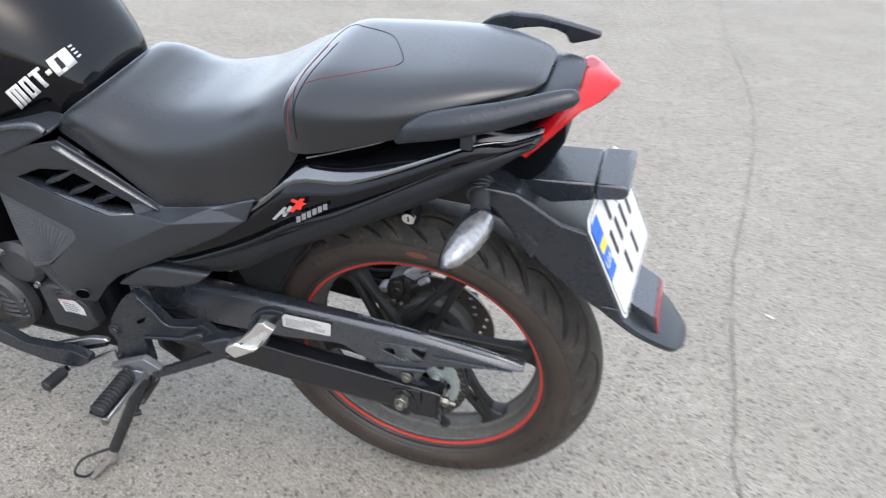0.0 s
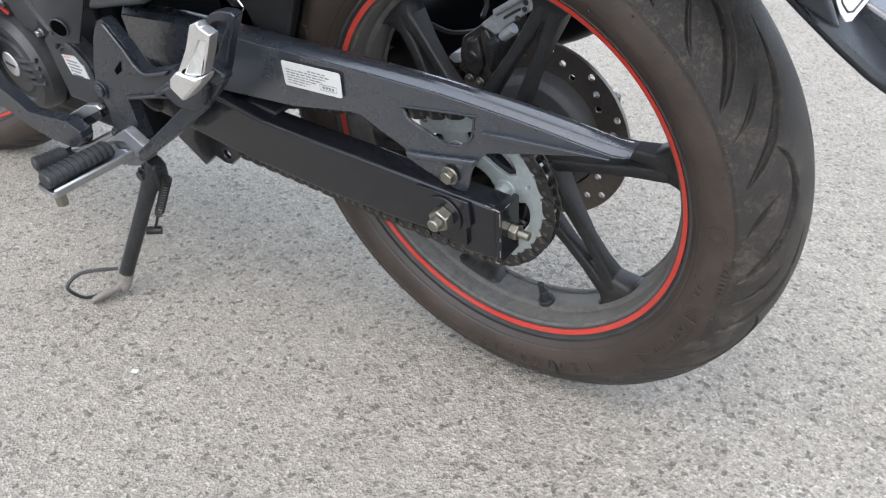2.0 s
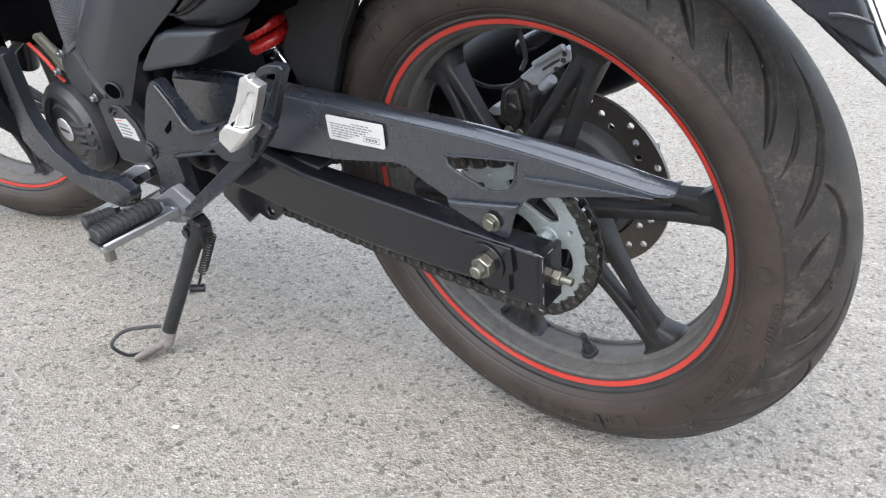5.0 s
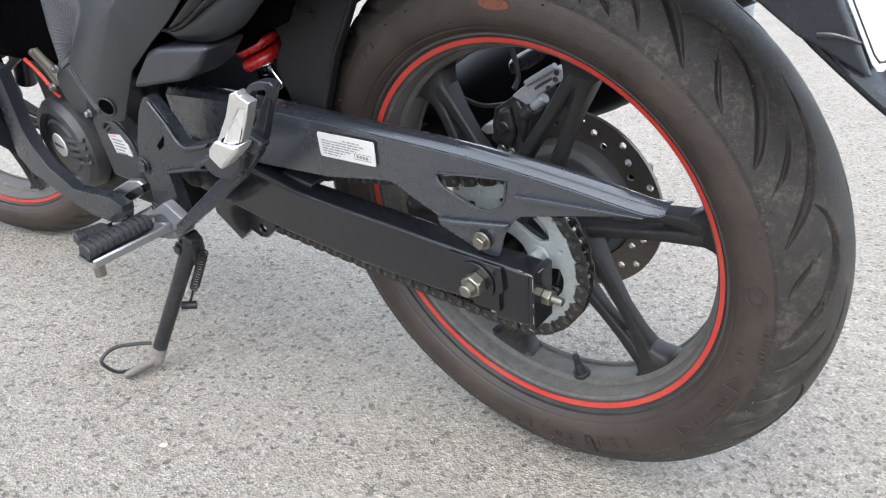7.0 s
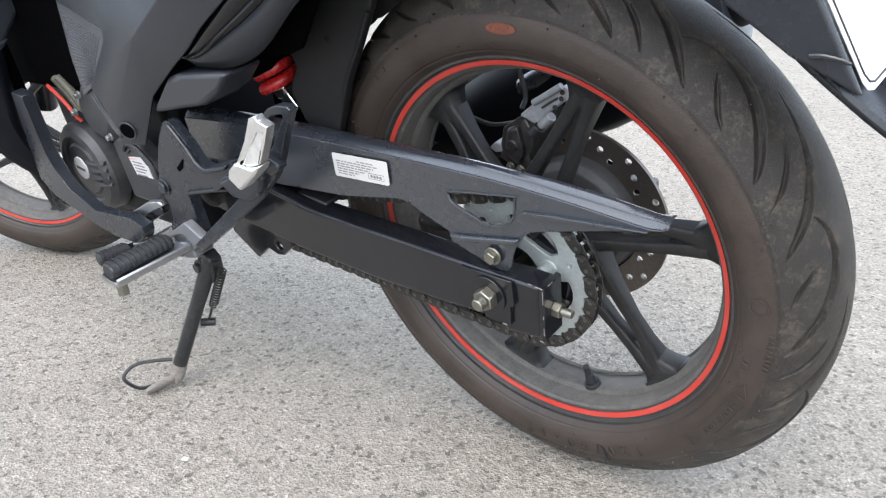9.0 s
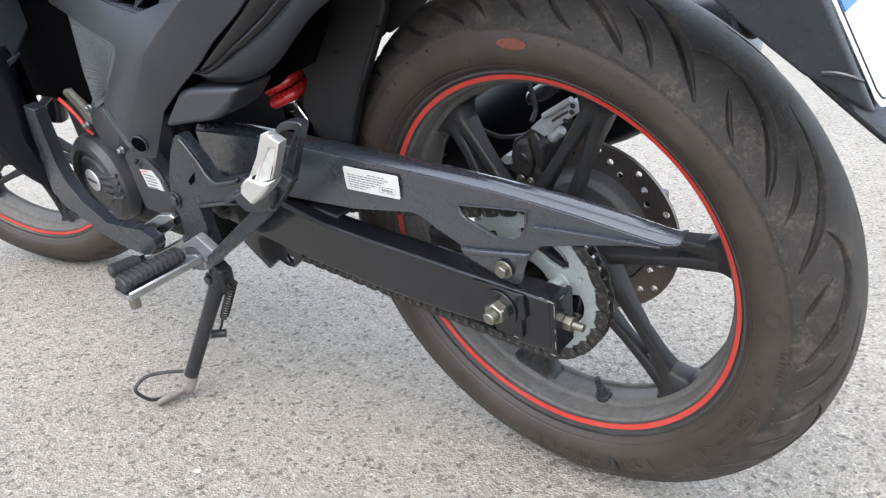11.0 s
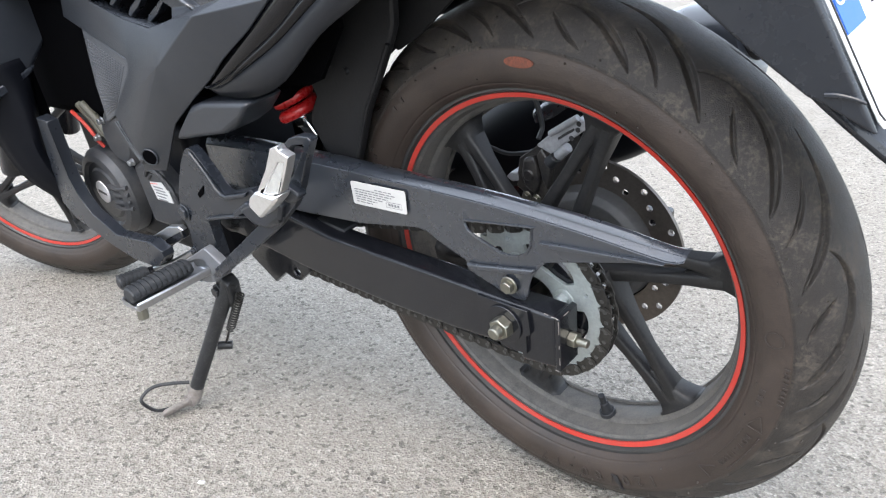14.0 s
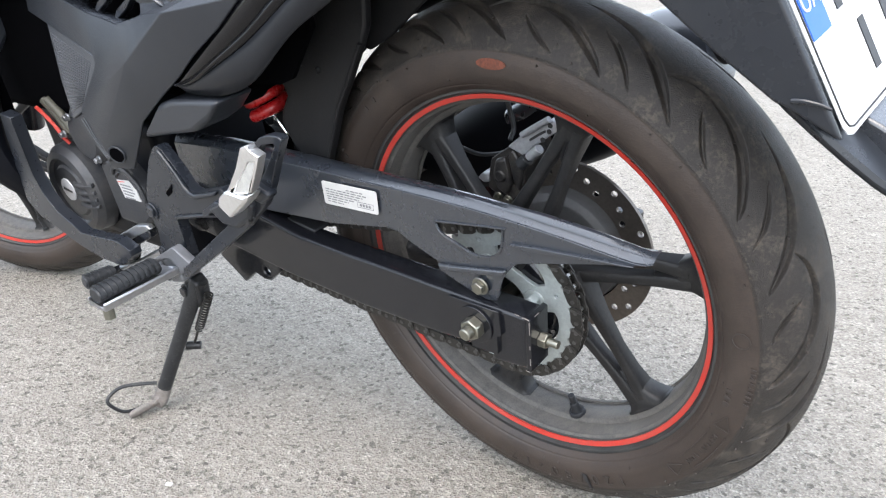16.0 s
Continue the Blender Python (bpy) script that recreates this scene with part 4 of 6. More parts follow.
# side cover: two faces that meet in a diagonal crease, with vents and a ribbed insert
def side_cover():
    V = dict(a=(-.645, -.165, .688), b=(-.517, -.150, .722), c=(-.435, -.150, .681), d=(-.358, -.152, .633), e=(-.276, -.154, .652), f=(-.203, -.153, .683),
             g=(-.218, -.160, .648), h=(-.262, -.165, .617), i=(-.314, -.170, .586), j=(-.352, -.170, .560), k=(-.40, -.172, .532), l=(-.462, -.172, .494), m=(-.498, -.168, .459), n=(-.525, -.172, .420),
             o=(-.576, -.178, .416), p=(-0.556, -0.188, 0.452), q=(-0.572, -0.192, 0.502), r=(-0.510, -0.182, 0.564), s=(-0.518, -0.178, 0.576), t=(-0.671, -0.152, 0.604), u=(-0.728, -0.142, 0.615),
             x=(-0.425, -0.189, 0.576), y=(-0.329, -0.183, 0.633), v1=(-0.614, -0.152, 0.639), v2=(-0.572, -0.146, 0.660), v3=(-0.518, -0.146, 0.668), v4=(-0.415, -0.154, 0.634), v5=(-0.398, -0.168, 0.624), v6=(-0.4465, -0.172, 0.6139), v7=(-0.528, -0.161, 0.6215))
    names = list(V)
    faces = [("u", "t", "s", "v7", "v1"), ("u", "v1", "v2", "a"), ("a", "v2", "v3", "b"), ("b", "v3", "v4", "c"), ("c", "v4", "v5", "d"), ("v5", "y", "e", "d"), ("y", "g", "f", "e"),
             ("s", "r", "q", "x", "v6", "v7"), ("x", "y", "v5", "v6"), ("y", "x", "i", "h", "g"), ("x", "q", "p", "l", "k", "j", "i"), ("p", "m", "l"), ("p", "o", "n", "m")]
    bm = bmesh.new()
    vs = {q: bm.verts.new(V[q]) for q in names}
    for f in faces:
        bm.faces.new([vs[q] for q in f])
    bmesh.ops.triangulate(bm, faces=bm.faces)
    cover = part("side_cover", bm, M["grey"], bike, "matt dark grey side cover with vents", solid=.004, bevel=.005, smooth=20, segs=3)
    # band and ledge: paler, glossier plastic than the cover imitates sky on upward faces
    upper = [(-.5230, -.138, .7195), (-.4670, -.138, .6845), (-.4090, -.138, .6525), (-.3700, -.138, .6260)]
    lower = [(-.5200, -.163, .7160), (-.4745, -.163, .6935), (-.4170, -.163, .6638), (-.3600, -.163, .6362)]
    part("cover_band", surf([upper, lower], 4, 2), M["guard"], cover, "flat band along the upper edge, made paler for its sky sheen", solid=.003, smooth=50)
    part("cover_lip", tube([(x, y - .001, z) for x, y, z in (V["d"], V["e"], V["f"])], [.0045, .005, .002], n=12, steps=6, flat=.7), M["guard"], cover, "rounded upper edge")
    lip = [V["v1"], V["v7"], V["v6"], V["v5"]]
    back = [(-.600, -.130, .6395), (-.536, -.132, .6150), (-.470, -.138, .6110), (-.410, -.148, .6210)]
    part("vent_ledge", mesh_from(lip + back, [(i, i + 1, i + 5, i + 4) for i in range(3)]), M["guard"], cover, "ledge below the vent, made paler for its sky sheen", solid=.002)
    # vent: a near-black sheet for the shade behind the opening, with slanted slats
    part("vent_shade", prism([(-.630, .628), (-.569, .668), (-.51, .672), (-.42, .632), (-.375, .606), (-.431, .600), (-.515, .608)], -.130, -.124), M["void"], cover, smooth=None)
    blade = [(-.5696, .6351), (-.5645, .6325), (-.5413, .6431), (-.4968, .6725), (-.5014, .6740), (-.5373, .6548), (-.5584, .6447)]
    for dx, dz in ((0, 0), (.0383, -.0119), (.078, -.0200)):
        part("vent_slat", prism([(x + dx, z + dz) for x, z in blade], -.152, -.141), M["satin"], cover, "dark wedge-shaped vent slat", bevel=.0015)
    pa, pb, pc = Vector(V["p"]), Vector(V["m"]), Vector(V["n"])
    nrm = (pb - pa).cross(pc - pa).normalized()
    nrm = nrm if nrm.y < 0 else -nrm
    at_ = Vector((-.540, 0, .442))
    at_.y = pa.y - (nrm.x * (at_.x - pa.x) + nrm.z * (at_.z - pa.z)) / nrm.y
    # solid near-black plug whose colour gives the screw hole its shade
    part("screw_hole_shade", cyl(at_ - nrm * .010, at_ + nrm * .0054, .0112, n=28), M["void"], cover, "black plug painted as the shade of a round screw hole")
    turn = nrm.to_track_quat("Z", "Y").to_matrix().to_4x4()
    part("hole_rim", tube([at_ + nrm * .0048 + turn @ Vector((.0120 * math.cos(a), .0120 * math.sin(a), 0)) for a in [2 * math.pi * i / 24 for i in range(25)]], .0014, n=8, steps=1), M["grey"], cover)
    # insert with a fine moulded lattice
    tilt = lambda x, z: -.125 * x + .25 * z
    ins_out = [(-.667, .605), (-.525, .5770), (-.514, .5740), (-.5095, .567), (-.518, .554), (-.562, .513), (-.579, .499), (-.612, .485), (-.640, .531)]
    ins = part("lattice_insert", prism(ins_out, -.3885, -.378, lean=tilt), M["insert"], cover, "grey insert with a fine moulded lattice", bevel=.002, segs=3)
    A, B, C, D = [Vector((x, 0, z)) for x, z in ((-.655, .592), (-.526, .566), (-.572, .509), (-.612, .493))]
    bm = bmesh.new()
    nu, nv = 15, 22
    for i in range(nu):
        for j in range(nv):
            p = [A.lerp(B, (i + a) / nu).lerp(D.lerp(C, (i + a) / nu), (j + b) / nv) for a, b in ((.12, .12), (.88, .12), (.88, .88), (.12, .88))]
            lo = [bm.verts.new((q.x, -.3885 + tilt(q.x, q.z), q.z)) for q in p]
            mid = sum(p, Vector()) / 4
            hi = [bm.verts.new((mid.x + (q.x - mid.x) * .5, -.3897 + tilt(mid.x, mid.z), mid.z + (q.z - mid.z) * .5)) for q in p]
            bm.faces.new(hi)
            for k in range(4):
                bm.faces.new((lo[k], lo[(k + 1) % 4], hi[(k + 1) % 4], hi[k]))
    part("lattice", bm, M["insert"], ins, smooth=None)
    strip = part("insert_tail", prism([(-.576, .500), (-.549, .437), (-.561, .428), (-.590, .458), (-.606, .488)], -.1885, -.178), M["grey"], cover, bevel=.002)
    for k in range(3):
        o = k * .0075
        part("rib", tube([(-.592 + o, -.1888, .487 + o * .3), (-.578 + o * .8, -.1890, .462 + o * .2), (-.561 + o * .5, -.1888, .436 + o * .1)], .0012, n=6, steps=3), M["insert"], strip)
    return cover
side_cover()
# added near-black fillers in place of the shade inside the bike
part("inner_shade", box((-.50, 0, .60), (.34, .24, .20)), M["void"], bike, bevel=.02)
part("inner_shade", prism([(-.44, .405), (-.345, .425), (-.345, .365), (-.44, .355)], -.034, -.028), M["void"], bike)
part("inner_shade", box((-.84, 0, .615), (.30, .28, .33)), M["void"], bike, bevel=.02)
part("inner_shade", box((-.10, 0, .725), (.40, .20, .07), m=pose(0, 0, 0, 0, -22, 0)), M["void"], bike, bevel=.02)

# small cover under the side cover
part("pivot_cover", prism([(-.472, .4706), (-.4553, .4864), (-.4102, .5225), (-.3923, .5275), (-.3049, .5360), (-.2930, .5345), (-.3246, .5075), (-.3547, .4925), (-.4546, .4728)], -.176, -.12), M["grey"], bike, "dark grey plastic pivot cover", bevel=.006, segs=3)

# tail fairing
def tail():
    bot = [(-.372, -.166, .543), (-.345, -.168, .538), (-.285, -.168, .542), (-.228, -.166, .562), (-.157, -.163, .613), (-.10, -.160, .643), (-.03, -.155, .683), (.05, -.148, .731), (.12, -.136, .778), (.178, -.120, .822)]
    mid = [(-.366, -.172, .548), (-.334, -.174, .551), (-.270, -.174, .579), (-.215, -.170, .606), (-.150, -.166, .645), (-.09, -.162, .680), (-.02, -.156, .722), (.06, -.148, .771), (.13, -.134, .805), (.180, -.114, .824)]
    rid = [(-.360, -.168, .553), (-.318, -.166, .590), (-.262, -.162, .630), (-.200, -.157, .672), (-.141, -.150, .722), (-.062, -.148, .735), (.019, -.142, .772), (.10, -.132, .814), (.15, -.113, .821), (.188, -.096, .832)]
    top = [(-.355, -.150, .556), (-.310, -.150, .595), (-.255, -.146, .637), (-.195, -.138, .682), (-.150, -.108, .736), (-.075, -.104, .748), (.0, -.100, .786), (.085, -.092, .824), (.145, -.097, .825), (.186, -.086, .834)]
    t = None
    fade = lambda x: min(1.0, max(0.0, (.06 - x) / .14))
    for sg in (1, -1):
        fl = lambda r: [(x, y * sg, z) for x, y, z in r]
        low = surf([fl(bot), fl(mid)], 4, 2)
        m2 = [tuple(Vector(a).lerp(Vector(b), .24) + Vector((0, -.0005, 0))) for a, b in zip(mid, rid)]
        bul = [tuple(Vector(a).lerp(Vector(b), .12) + Vector((0, -.0045 * fade(a[0]), 0))) for a, b in zip(mid, rid)]
        upp = surf([fl(m2), fl(rid)], 4, 2)
        strip = surf([fl(mid), fl(bul), fl(m2)], 4, 3)
        shelf = [tuple(Vector(a).lerp(Vector(b), .40) + Vector((0, 0, .0095 * fade(a[0])))) for a, b in zip(rid, top)]
        inner = [tuple(Vector(a).lerp(Vector(b), .68) + Vector((0, 0, .0085 * fade(a[0])))) for a, b in zip(rid, top)]
        cap = surf([fl(rid), fl(shelf), fl(inner), fl(top)], 4, 3)
        f = part("tail_fairing", upp, M["tail"], bike, "black tail fairing with decals", solid=.003, smooth=40)
        part("gloss_strip", strip, M["gloss"], f, "glossy black edge strip", solid=.002, smooth=50)
        part("lower_trim", low, M["trim"], f, solid=.003, smooth=40)
        part("upper_trim", cap, M["shelf"], f, "glossy black upper edge", solid=.003, smooth=40)
        if sg == 1:
            t = f
    # decals: red and silver strokes, grey blocks
    w = lambda x, z: -.1545 - .16 * max(0, (.70 - z)) + .02 * (x + .1)
    def decal(out, material):
        out = [(-.142 + .72 * (x + .142), .690 + .72 * (z - .690)) for x, z in out]
        bm = bmesh.new()
        bm.faces.new([bm.verts.new((x, w(x, z) - .0075, z)) for x, z in out])
        part("decal", bm, material, t, smooth=None, solid=.0004)
    decal([(-.183, .659), (-.176, .659), (-.150, .690), (-.157, .690)], M["silver_ink"])
    decal([(-.170, .672), (-.150, .676), (-.146, .682), (-.166, .680)], M["silver_ink"])
    decal([(-.162, .668), (-.154, .670), (-.138, .694), (-.146, .694)], M["silver_ink"])
    decal([(-.146, .682), (-.138, .682), (-.112, .716), (-.121, .716)], M["red_ink"])
    decal([(-.143, .704), (-.118, .700), (-.110, .706), (-.138, .711)], M["red_ink"])
    decal([(-.132, .690), (-.122, .690), (-.118, .703), (-.126, .704)], M["red_ink"])
    for k in range(6):
        x = -.132 + .0112 * k
        decal([(x, .661 + .0073 * k), (x + .0085, .665 + .0073 * k), (x + .0085, .678 + .0073 * k), (x, .674 + .0073 * k)], M["print_grey"])
tail()
part("tail_cover", surf([skin_row(x, yb, zb, zt) for x, yb, zb, zt in ((.10, .105, .825, .858), (.16, .092, .838, .862), (.195, .074, .846, .8675), (.214, .048, .853, .8705))], 3, 3, caps=True), M["satin"], bike, smooth=50)

# tail lamp: a red lens that wraps from both flanks to the tail's tip
def tail_lamp():
    up = [(.1584, .120, .8079), (.1836, .100, .8300), (.2063, .080, .8537), (.2158, .055, .8623), (.2183, .030, .8671), (.2185, 0, .8695)]
    md = [(.1612, .121, .8077), (.1880, .101, .8300), (.2140, .080, .8550), (.2290, .056, .8612), (.2465, .031, .8612), (.2600, 0, .8630)]
    lo = [(.1673, .118, .8022), (.1950, .0985, .8275), (.2215, .078, .8530), (.2390, .053, .8555), (.2490, .029, .8545), (.2565, 0, .8560)]
    inn = [(a[0] - .03, a[1] * .8, a[2] - .018) for a in up]
    full = lambda r: [(x, -y, z) for x, y, z in r] + [(x, y, z) for x, y, z in r[-2::-1]]
    return part("tail_lamp", surf([full(inn), full(up), full(md), full(lo)], 3, 3), M["lens_red"], bike, "red wraparound tail lamp lens", solid=.004, smooth=50)
lamp = tail_lamp()
part("lamp_recess", prism([(.210, .8692), (.222, .8688), (.230, .8672), (.230, .8600), (.210, .8600)], .018, .040), M["reflector"], lamp, "dark red recess in the lens", bevel=.0009)

# grab rails
part("grab_rail", tube([(.004, -.134, .808), (.022, -.136, .824), (.050, -.136, .837), (.090, -.132, .848), (.140, -.121, .861), (.190, -.106, .877), (.212, -.098, .883), (.220, -.095, .884)], [.006, .014, .0185, .019, .0165, .0135, .011, .006], n=20, steps=5, flat=.85), M["satin"], bike, "satin black grab rail", smooth=60)
part("rail_foot", box((.095, -.128, .826), (.016, .022, .03)), M["satin"], bike, bevel=.003)
far = [(.038, .852), (.046, .8630), (.0539, .8727), (.0675, .8820), (.0915, .8893), (.1356, .8901), (.1676, .8861), (.1996, .8806), (.2211, .8761), (.2182, .8691), (.1827, .8566), (.1769, .8583), (.1711, .8684), (.1570, .8740), (.1369, .8754), (.1090, .8700), (.0809, .8611), (.060, .848)]
part("grab_rail", poly_plate(far, [], .103, .115), M["satin"], bike, "satin black grab rail", bevel=.0045, segs=3)

# number-plate lamp housing
lamp_out = [(.118, .726), (.165, .7260), (.252, .7335), (.252, .7065), (.194, .690), (.176, .698), (.150, .712), (.118, .712)]
hous = part("plate_lamp_housing", prism(lamp_out, -.047, .047), M["guard"], bike, "satin black plate lamp housing", bevel=.004, segs=3)
part("housing_cap", prism([(.2525, .7075), (.270, .7110), (.290, .7155), (.297, .7210), (.298, .7330), (.292, .7380), (.2525, .7345)], -.049, .049), M["guard"], hous, bevel=.005, segs=3)
part("housing_neck", prism([(.080, .74), (.105, .80), (.165, .815), (.205, .826), (.205, .790), (.185, .745), (.165, .722), (.110, .722)], -.052, .052), M["black"], bike, "black plastic tail underside", bevel=.006)

# rear mudguard: a curved blade that narrows to its tip
def mudguard():
    st = [(.100, .745, .075), (.150, .716, .095), (.184, .676, .100), (.235, .622, .099), (.275, .580, .097), (.288, .564, .096), (.345, .507, .077), (.390, .473, .058), (.408, .458, .044), (.417, .452, .030)]
    rows = []
    for x, z, h in st:
        up = Vector((.65, 0, .76))
        g = min(h, .104) * (1 if x < .3 else .84)
        rows.append([(x + k * up.x, y, z + k * up.z) for y, k in ((-h, -.006), (-h * .97, .002), (-h * .6, .005), (0, .006), (g * .6, .005), (g * .97, .002), (g, -.006))])
    return part("mudguard", surf(rows, 2, 3), M["satin"], bike, "black plastic rear mudguard blade", solid=.004, smooth=40)
guard = mudguard()
skirt = [(.100, .752), (.128, .722), (.158, .688), (.1962, .6403), (.2345, .6055), (.2778, .5700), (.2900, .5640), (.3240, .5440), (.3150, .5640), (.2850, .6300), (.2550, .6950), (.2200, .7050), (.160, .745)]
part("side_skirt", poly_plate(skirt, [], -.110, -.102, lean=lambda x, z: .10 * (x - .25)), M["satin"], guard, "black plastic side wall of the mudguard", bevel=.003, segs=3)
part("mudguard_rib", tube([(.290, -.1065, .5725), (.298, -.106, .5728), (.308, -.105, .5710), (.316, -.104, .5680)], [.0022, .0022, .0016, .0012], n=10, steps=4), M["satin"], guard, "moulded ridge across the blade")
part("mudguard_shoulder", prism([(.095, .755), (.150, .742), (.176, .690), (.196, .668), (.186, .640), (.160, .676), (.120, .725)], -.118, -.100), M["satin"], guard, bevel=.005)

# number plate, tilted back, with plain bars for its characters
def number_plate():
    o = Vector((.326, -.094, .543))
    up = (Vector((.252, -.104, .705)) - o).normalized()
    side = Vector((.010, .168, .016))
    side = (side - up * side.dot(up)).normalized()
    back = up.cross(side).normalized()
    m = Matrix(((side.x, back.x, up.x, o.x), (side.y, back.y, up.y, o.y), (side.z, back.z, up.z, o.z), (0, 0, 0, 1)))
    W, H, c = .192, .198, .030
    out = [(.010, 0), (W - .010, 0), (W - .003, .003), (W, .010), (W, H - c), (W - .012, .180), (.012, .180), (0, H - c), (0, .010), (.003, .003)]
    pl = part("number_plate", prism(out, -.0006, .0006), M["white"], bike, "white number plate with a blue country band", m=m, smooth=None, bevel=.0003, segs=1)
    inner = [(x + (.0045 if x < W / 2 else -.0045), z + (.0045 if z < H / 2 else -.0045)) for x, z in out]
    edge = bmesh.new()
    for a, b in zip(inner, inner[1:] + inner[:1]):
        tube([(a[0], -.0009, a[1]), (b[0], -.0009, b[1])], .0008, n=6, steps=1, bm=edge)
    part("plate_border", edge, M["ink"], pl, smooth=None)
    def flat(name, out, mt, d=.0010, par=None):
        return part(name, prism(out, -.0006 - d, -.0006), mt, par or pl, smooth=None)
    def slab(x0, z0, x1, z1):
        return [(x0, z0), (x1, z0), (x1, z1), (x0, z1)]
    band = flat("country_band", slab(.007, .072, .038, .168), M["blue"])
    part("flag", prism(slab(.011, .118, .035, .134), -.0022, -.0016), M["yellow"], band, smooth=None)
    part("flag", prism(slab(.011, .134, .035, .148), -.0022, -.0016), M["blue"], band, smooth=None)
    written("UA", .022, M["paper"], band, Matrix.Translation((.0225, -.0018, .098)) @ pose(0, 0, 0, 90, 0, 0), depth=.0003)
    for z, xs in ((.126, (.070, .112)), (.078, (.052, .082, .112, .142)), (.022, (.074, .118))):
        for x in xs:
            flat("character_bar", slab(x + .003, z, x + .013, z + .040), M["ink"])
    return pl
number_plate()
blk = [(.318, .548), (.340, .537), (.367, .522), (.374, .488), (.352, .505), (.318, .530)]
refl = part("reflector_block", prism(blk, -.050, .044), M["guard"], guard, bevel=.003)
part("reflector", prism([(.3668, .522), (.3700, .521), (.3775, .487), (.3742, .487)], -.049, .043), M["reflector"], refl, "red rear reflector strip", bevel=.0015)

# turn signal
def signal():
    s = part("turn_signal", tube([(.108, -.095, .742), (.112, -.115, .737), (.118, -.140, .731), (.120, -.155, .729)], [.016, .015, .013, .014], n=18, steps=4), M["rubber"], bike, "turn signal with clear lens on a rubber stalk")
    for k in range(4):
        c = Vector((.1085, -.100 - .006 * k, .741 - .0015 * k))
        part("stalk_ring", cyl(c, c + Vector((.001, -.003, -.0006)), .0178 - .0006 * k, n=20), M["rubber"], s, bevel=.001, segs=1)
    path = [(.123, -.148, .729), (.122, -.165, .727), (.117, -.19, .724), (.110, -.22, .721), (.103, -.245, .719), (.100, -.256, .718)]
    part("signal_body", tube(path, [.012, .024, .026, .022, .013, .003], n=20, steps=5, flat=.8), M["satin"], s)
    part("signal_lens", tube([(x + .004, y, z + .0045) for x, y, z in path[1:]], [.019, .0245, .0225, .0145, .003], n=20, steps=5, flat=.8), M["lens"], s, "clear silver turn signal lens")
    for k in range(7):
        c = Vector(path[2]).lerp(Vector(path[4]), .35 + .5 * k / 6) + Vector((.004, 0, .0045))
        r0 = .0225 - .0105 * k / 6
        part("lens_rib", tube([c + Vector((r0 * math.cos(a), 0, .8 * r0 * math.sin(a))) for a in np.linspace(-.5, 2.2, 9)], .0009, n=6, steps=2), M["engine"], s)
signal()

# helmet lock under the tail
lk = part("helmet_lock", cyl((.018, -.138, .688), (.018, -.118, .690), .009, n=24), M["chrome"], bike, "round key lock")
part("lock_bracket", prism([(.004, .712), (.030, .716), (.034, .700), (.028, .672), (.008, .672)], -.128, -.118), M["black"], lk, bevel=.003)
# black bar on the lock face, its colour the shade of the key slot
part("keyhole_shade", box((.018, -.1384, .688), (.0022, .001, .008)), M["ink"], lk, smooth=None)

# splash panel ahead of the tyre
def splash():
    out = [(-.345, .640), (-.330, .560), (-.300, .532), (-.2890, .5250), (-.2850, .5135), (-.3000, .494), (-.3055, .479), (-.2921, .4483), (-.255, .4120), (-.238, .4300), (-.2240, .4570), (-.2009, .5027), (-.178, .536), (-.1477, .5818), (-.1380, .600), (-.128, .660)]
    p = part("splash_panel", poly_plate(out, [], -.085, -.073, lean=lambda x, z: .03 * (z - .5)), M["splash"], bike, "dull dusty black plastic splash panel", bevel=.003, smooth=25)
    for x, z in ((-.250, .555), (-.222, .548)):
        part("panel_rivet", cyl((x, -.0835, z), (x, -.0875, z), .0045, .0035, n=14), M["splash"], p)
    part("panel_edge", tube([(-.238, -.088, .4300), (-.2240, -.0875, .4570), (-.2009, -.0862, .5027), (-.178, -.0855, .536), (-.1477, -.0845, .5818)], .0026, n=8, steps=4), M["splash"], p, "rolled edge of the panel")
splash()
part("wheel_arch", poly_plate([(-.3356, .5133), (-.300, .530), (-.262, .540), (-.2448, .538), (-.2308, .5211), (-.2274, .5166), (-.205, .500), (-.190, .470), (-.190, .420), (-.2957, .3753), (-.3599, .3813)], [], -.042, -.036), M["splash"], bike, "dull black inner wheel arch", bevel=.002)
part("tail_underside", poly_plate([(-.1961, .5672), (-.1779, .5604), (-.1436, .5774), (-.1034, .6050), (-.060, .636), (-.018, .658), (.031, .658), (.070, .657), (.112, .662), (.130, .700), (.125, .742), (.050, .720), (-.060, .690), (-.1748, .690)], [], -.042, -.036), M["splash"], bike, "dull black tail underside", bevel=.002)

# ---- shock absorber ----
sh = part("shock_absorber", cyl((-.384, -.06, .565), (-.390, -.06, .580), .024), M["arm"], bike, "rear shock absorber with red coil spring")
lo_ = Vector((-.3530, -.062, .4800)); d = Vector((-.22, -.01, .97)).normalized()
hi_ = lo_ + d * .088
pts = []
u = d.orthogonal().normalized(); v = d.cross(u)
for k in range(0, 16 * 5 + 1):
    a = 2 * math.pi * k / 16 + 3.6
    pts.append(lo_.lerp(hi_, k / 80) + .0215 * (math.cos(a) * u + math.sin(a) * v))
part("coil_spring", tube(pts, .0080, n=12, steps=1), M["red"], sh, "red coil spring")
part("spring_seat", cyl(lo_ - d * .018, lo_ - d * .004, .011, .017), M["chrome"], sh, bevel=.002)
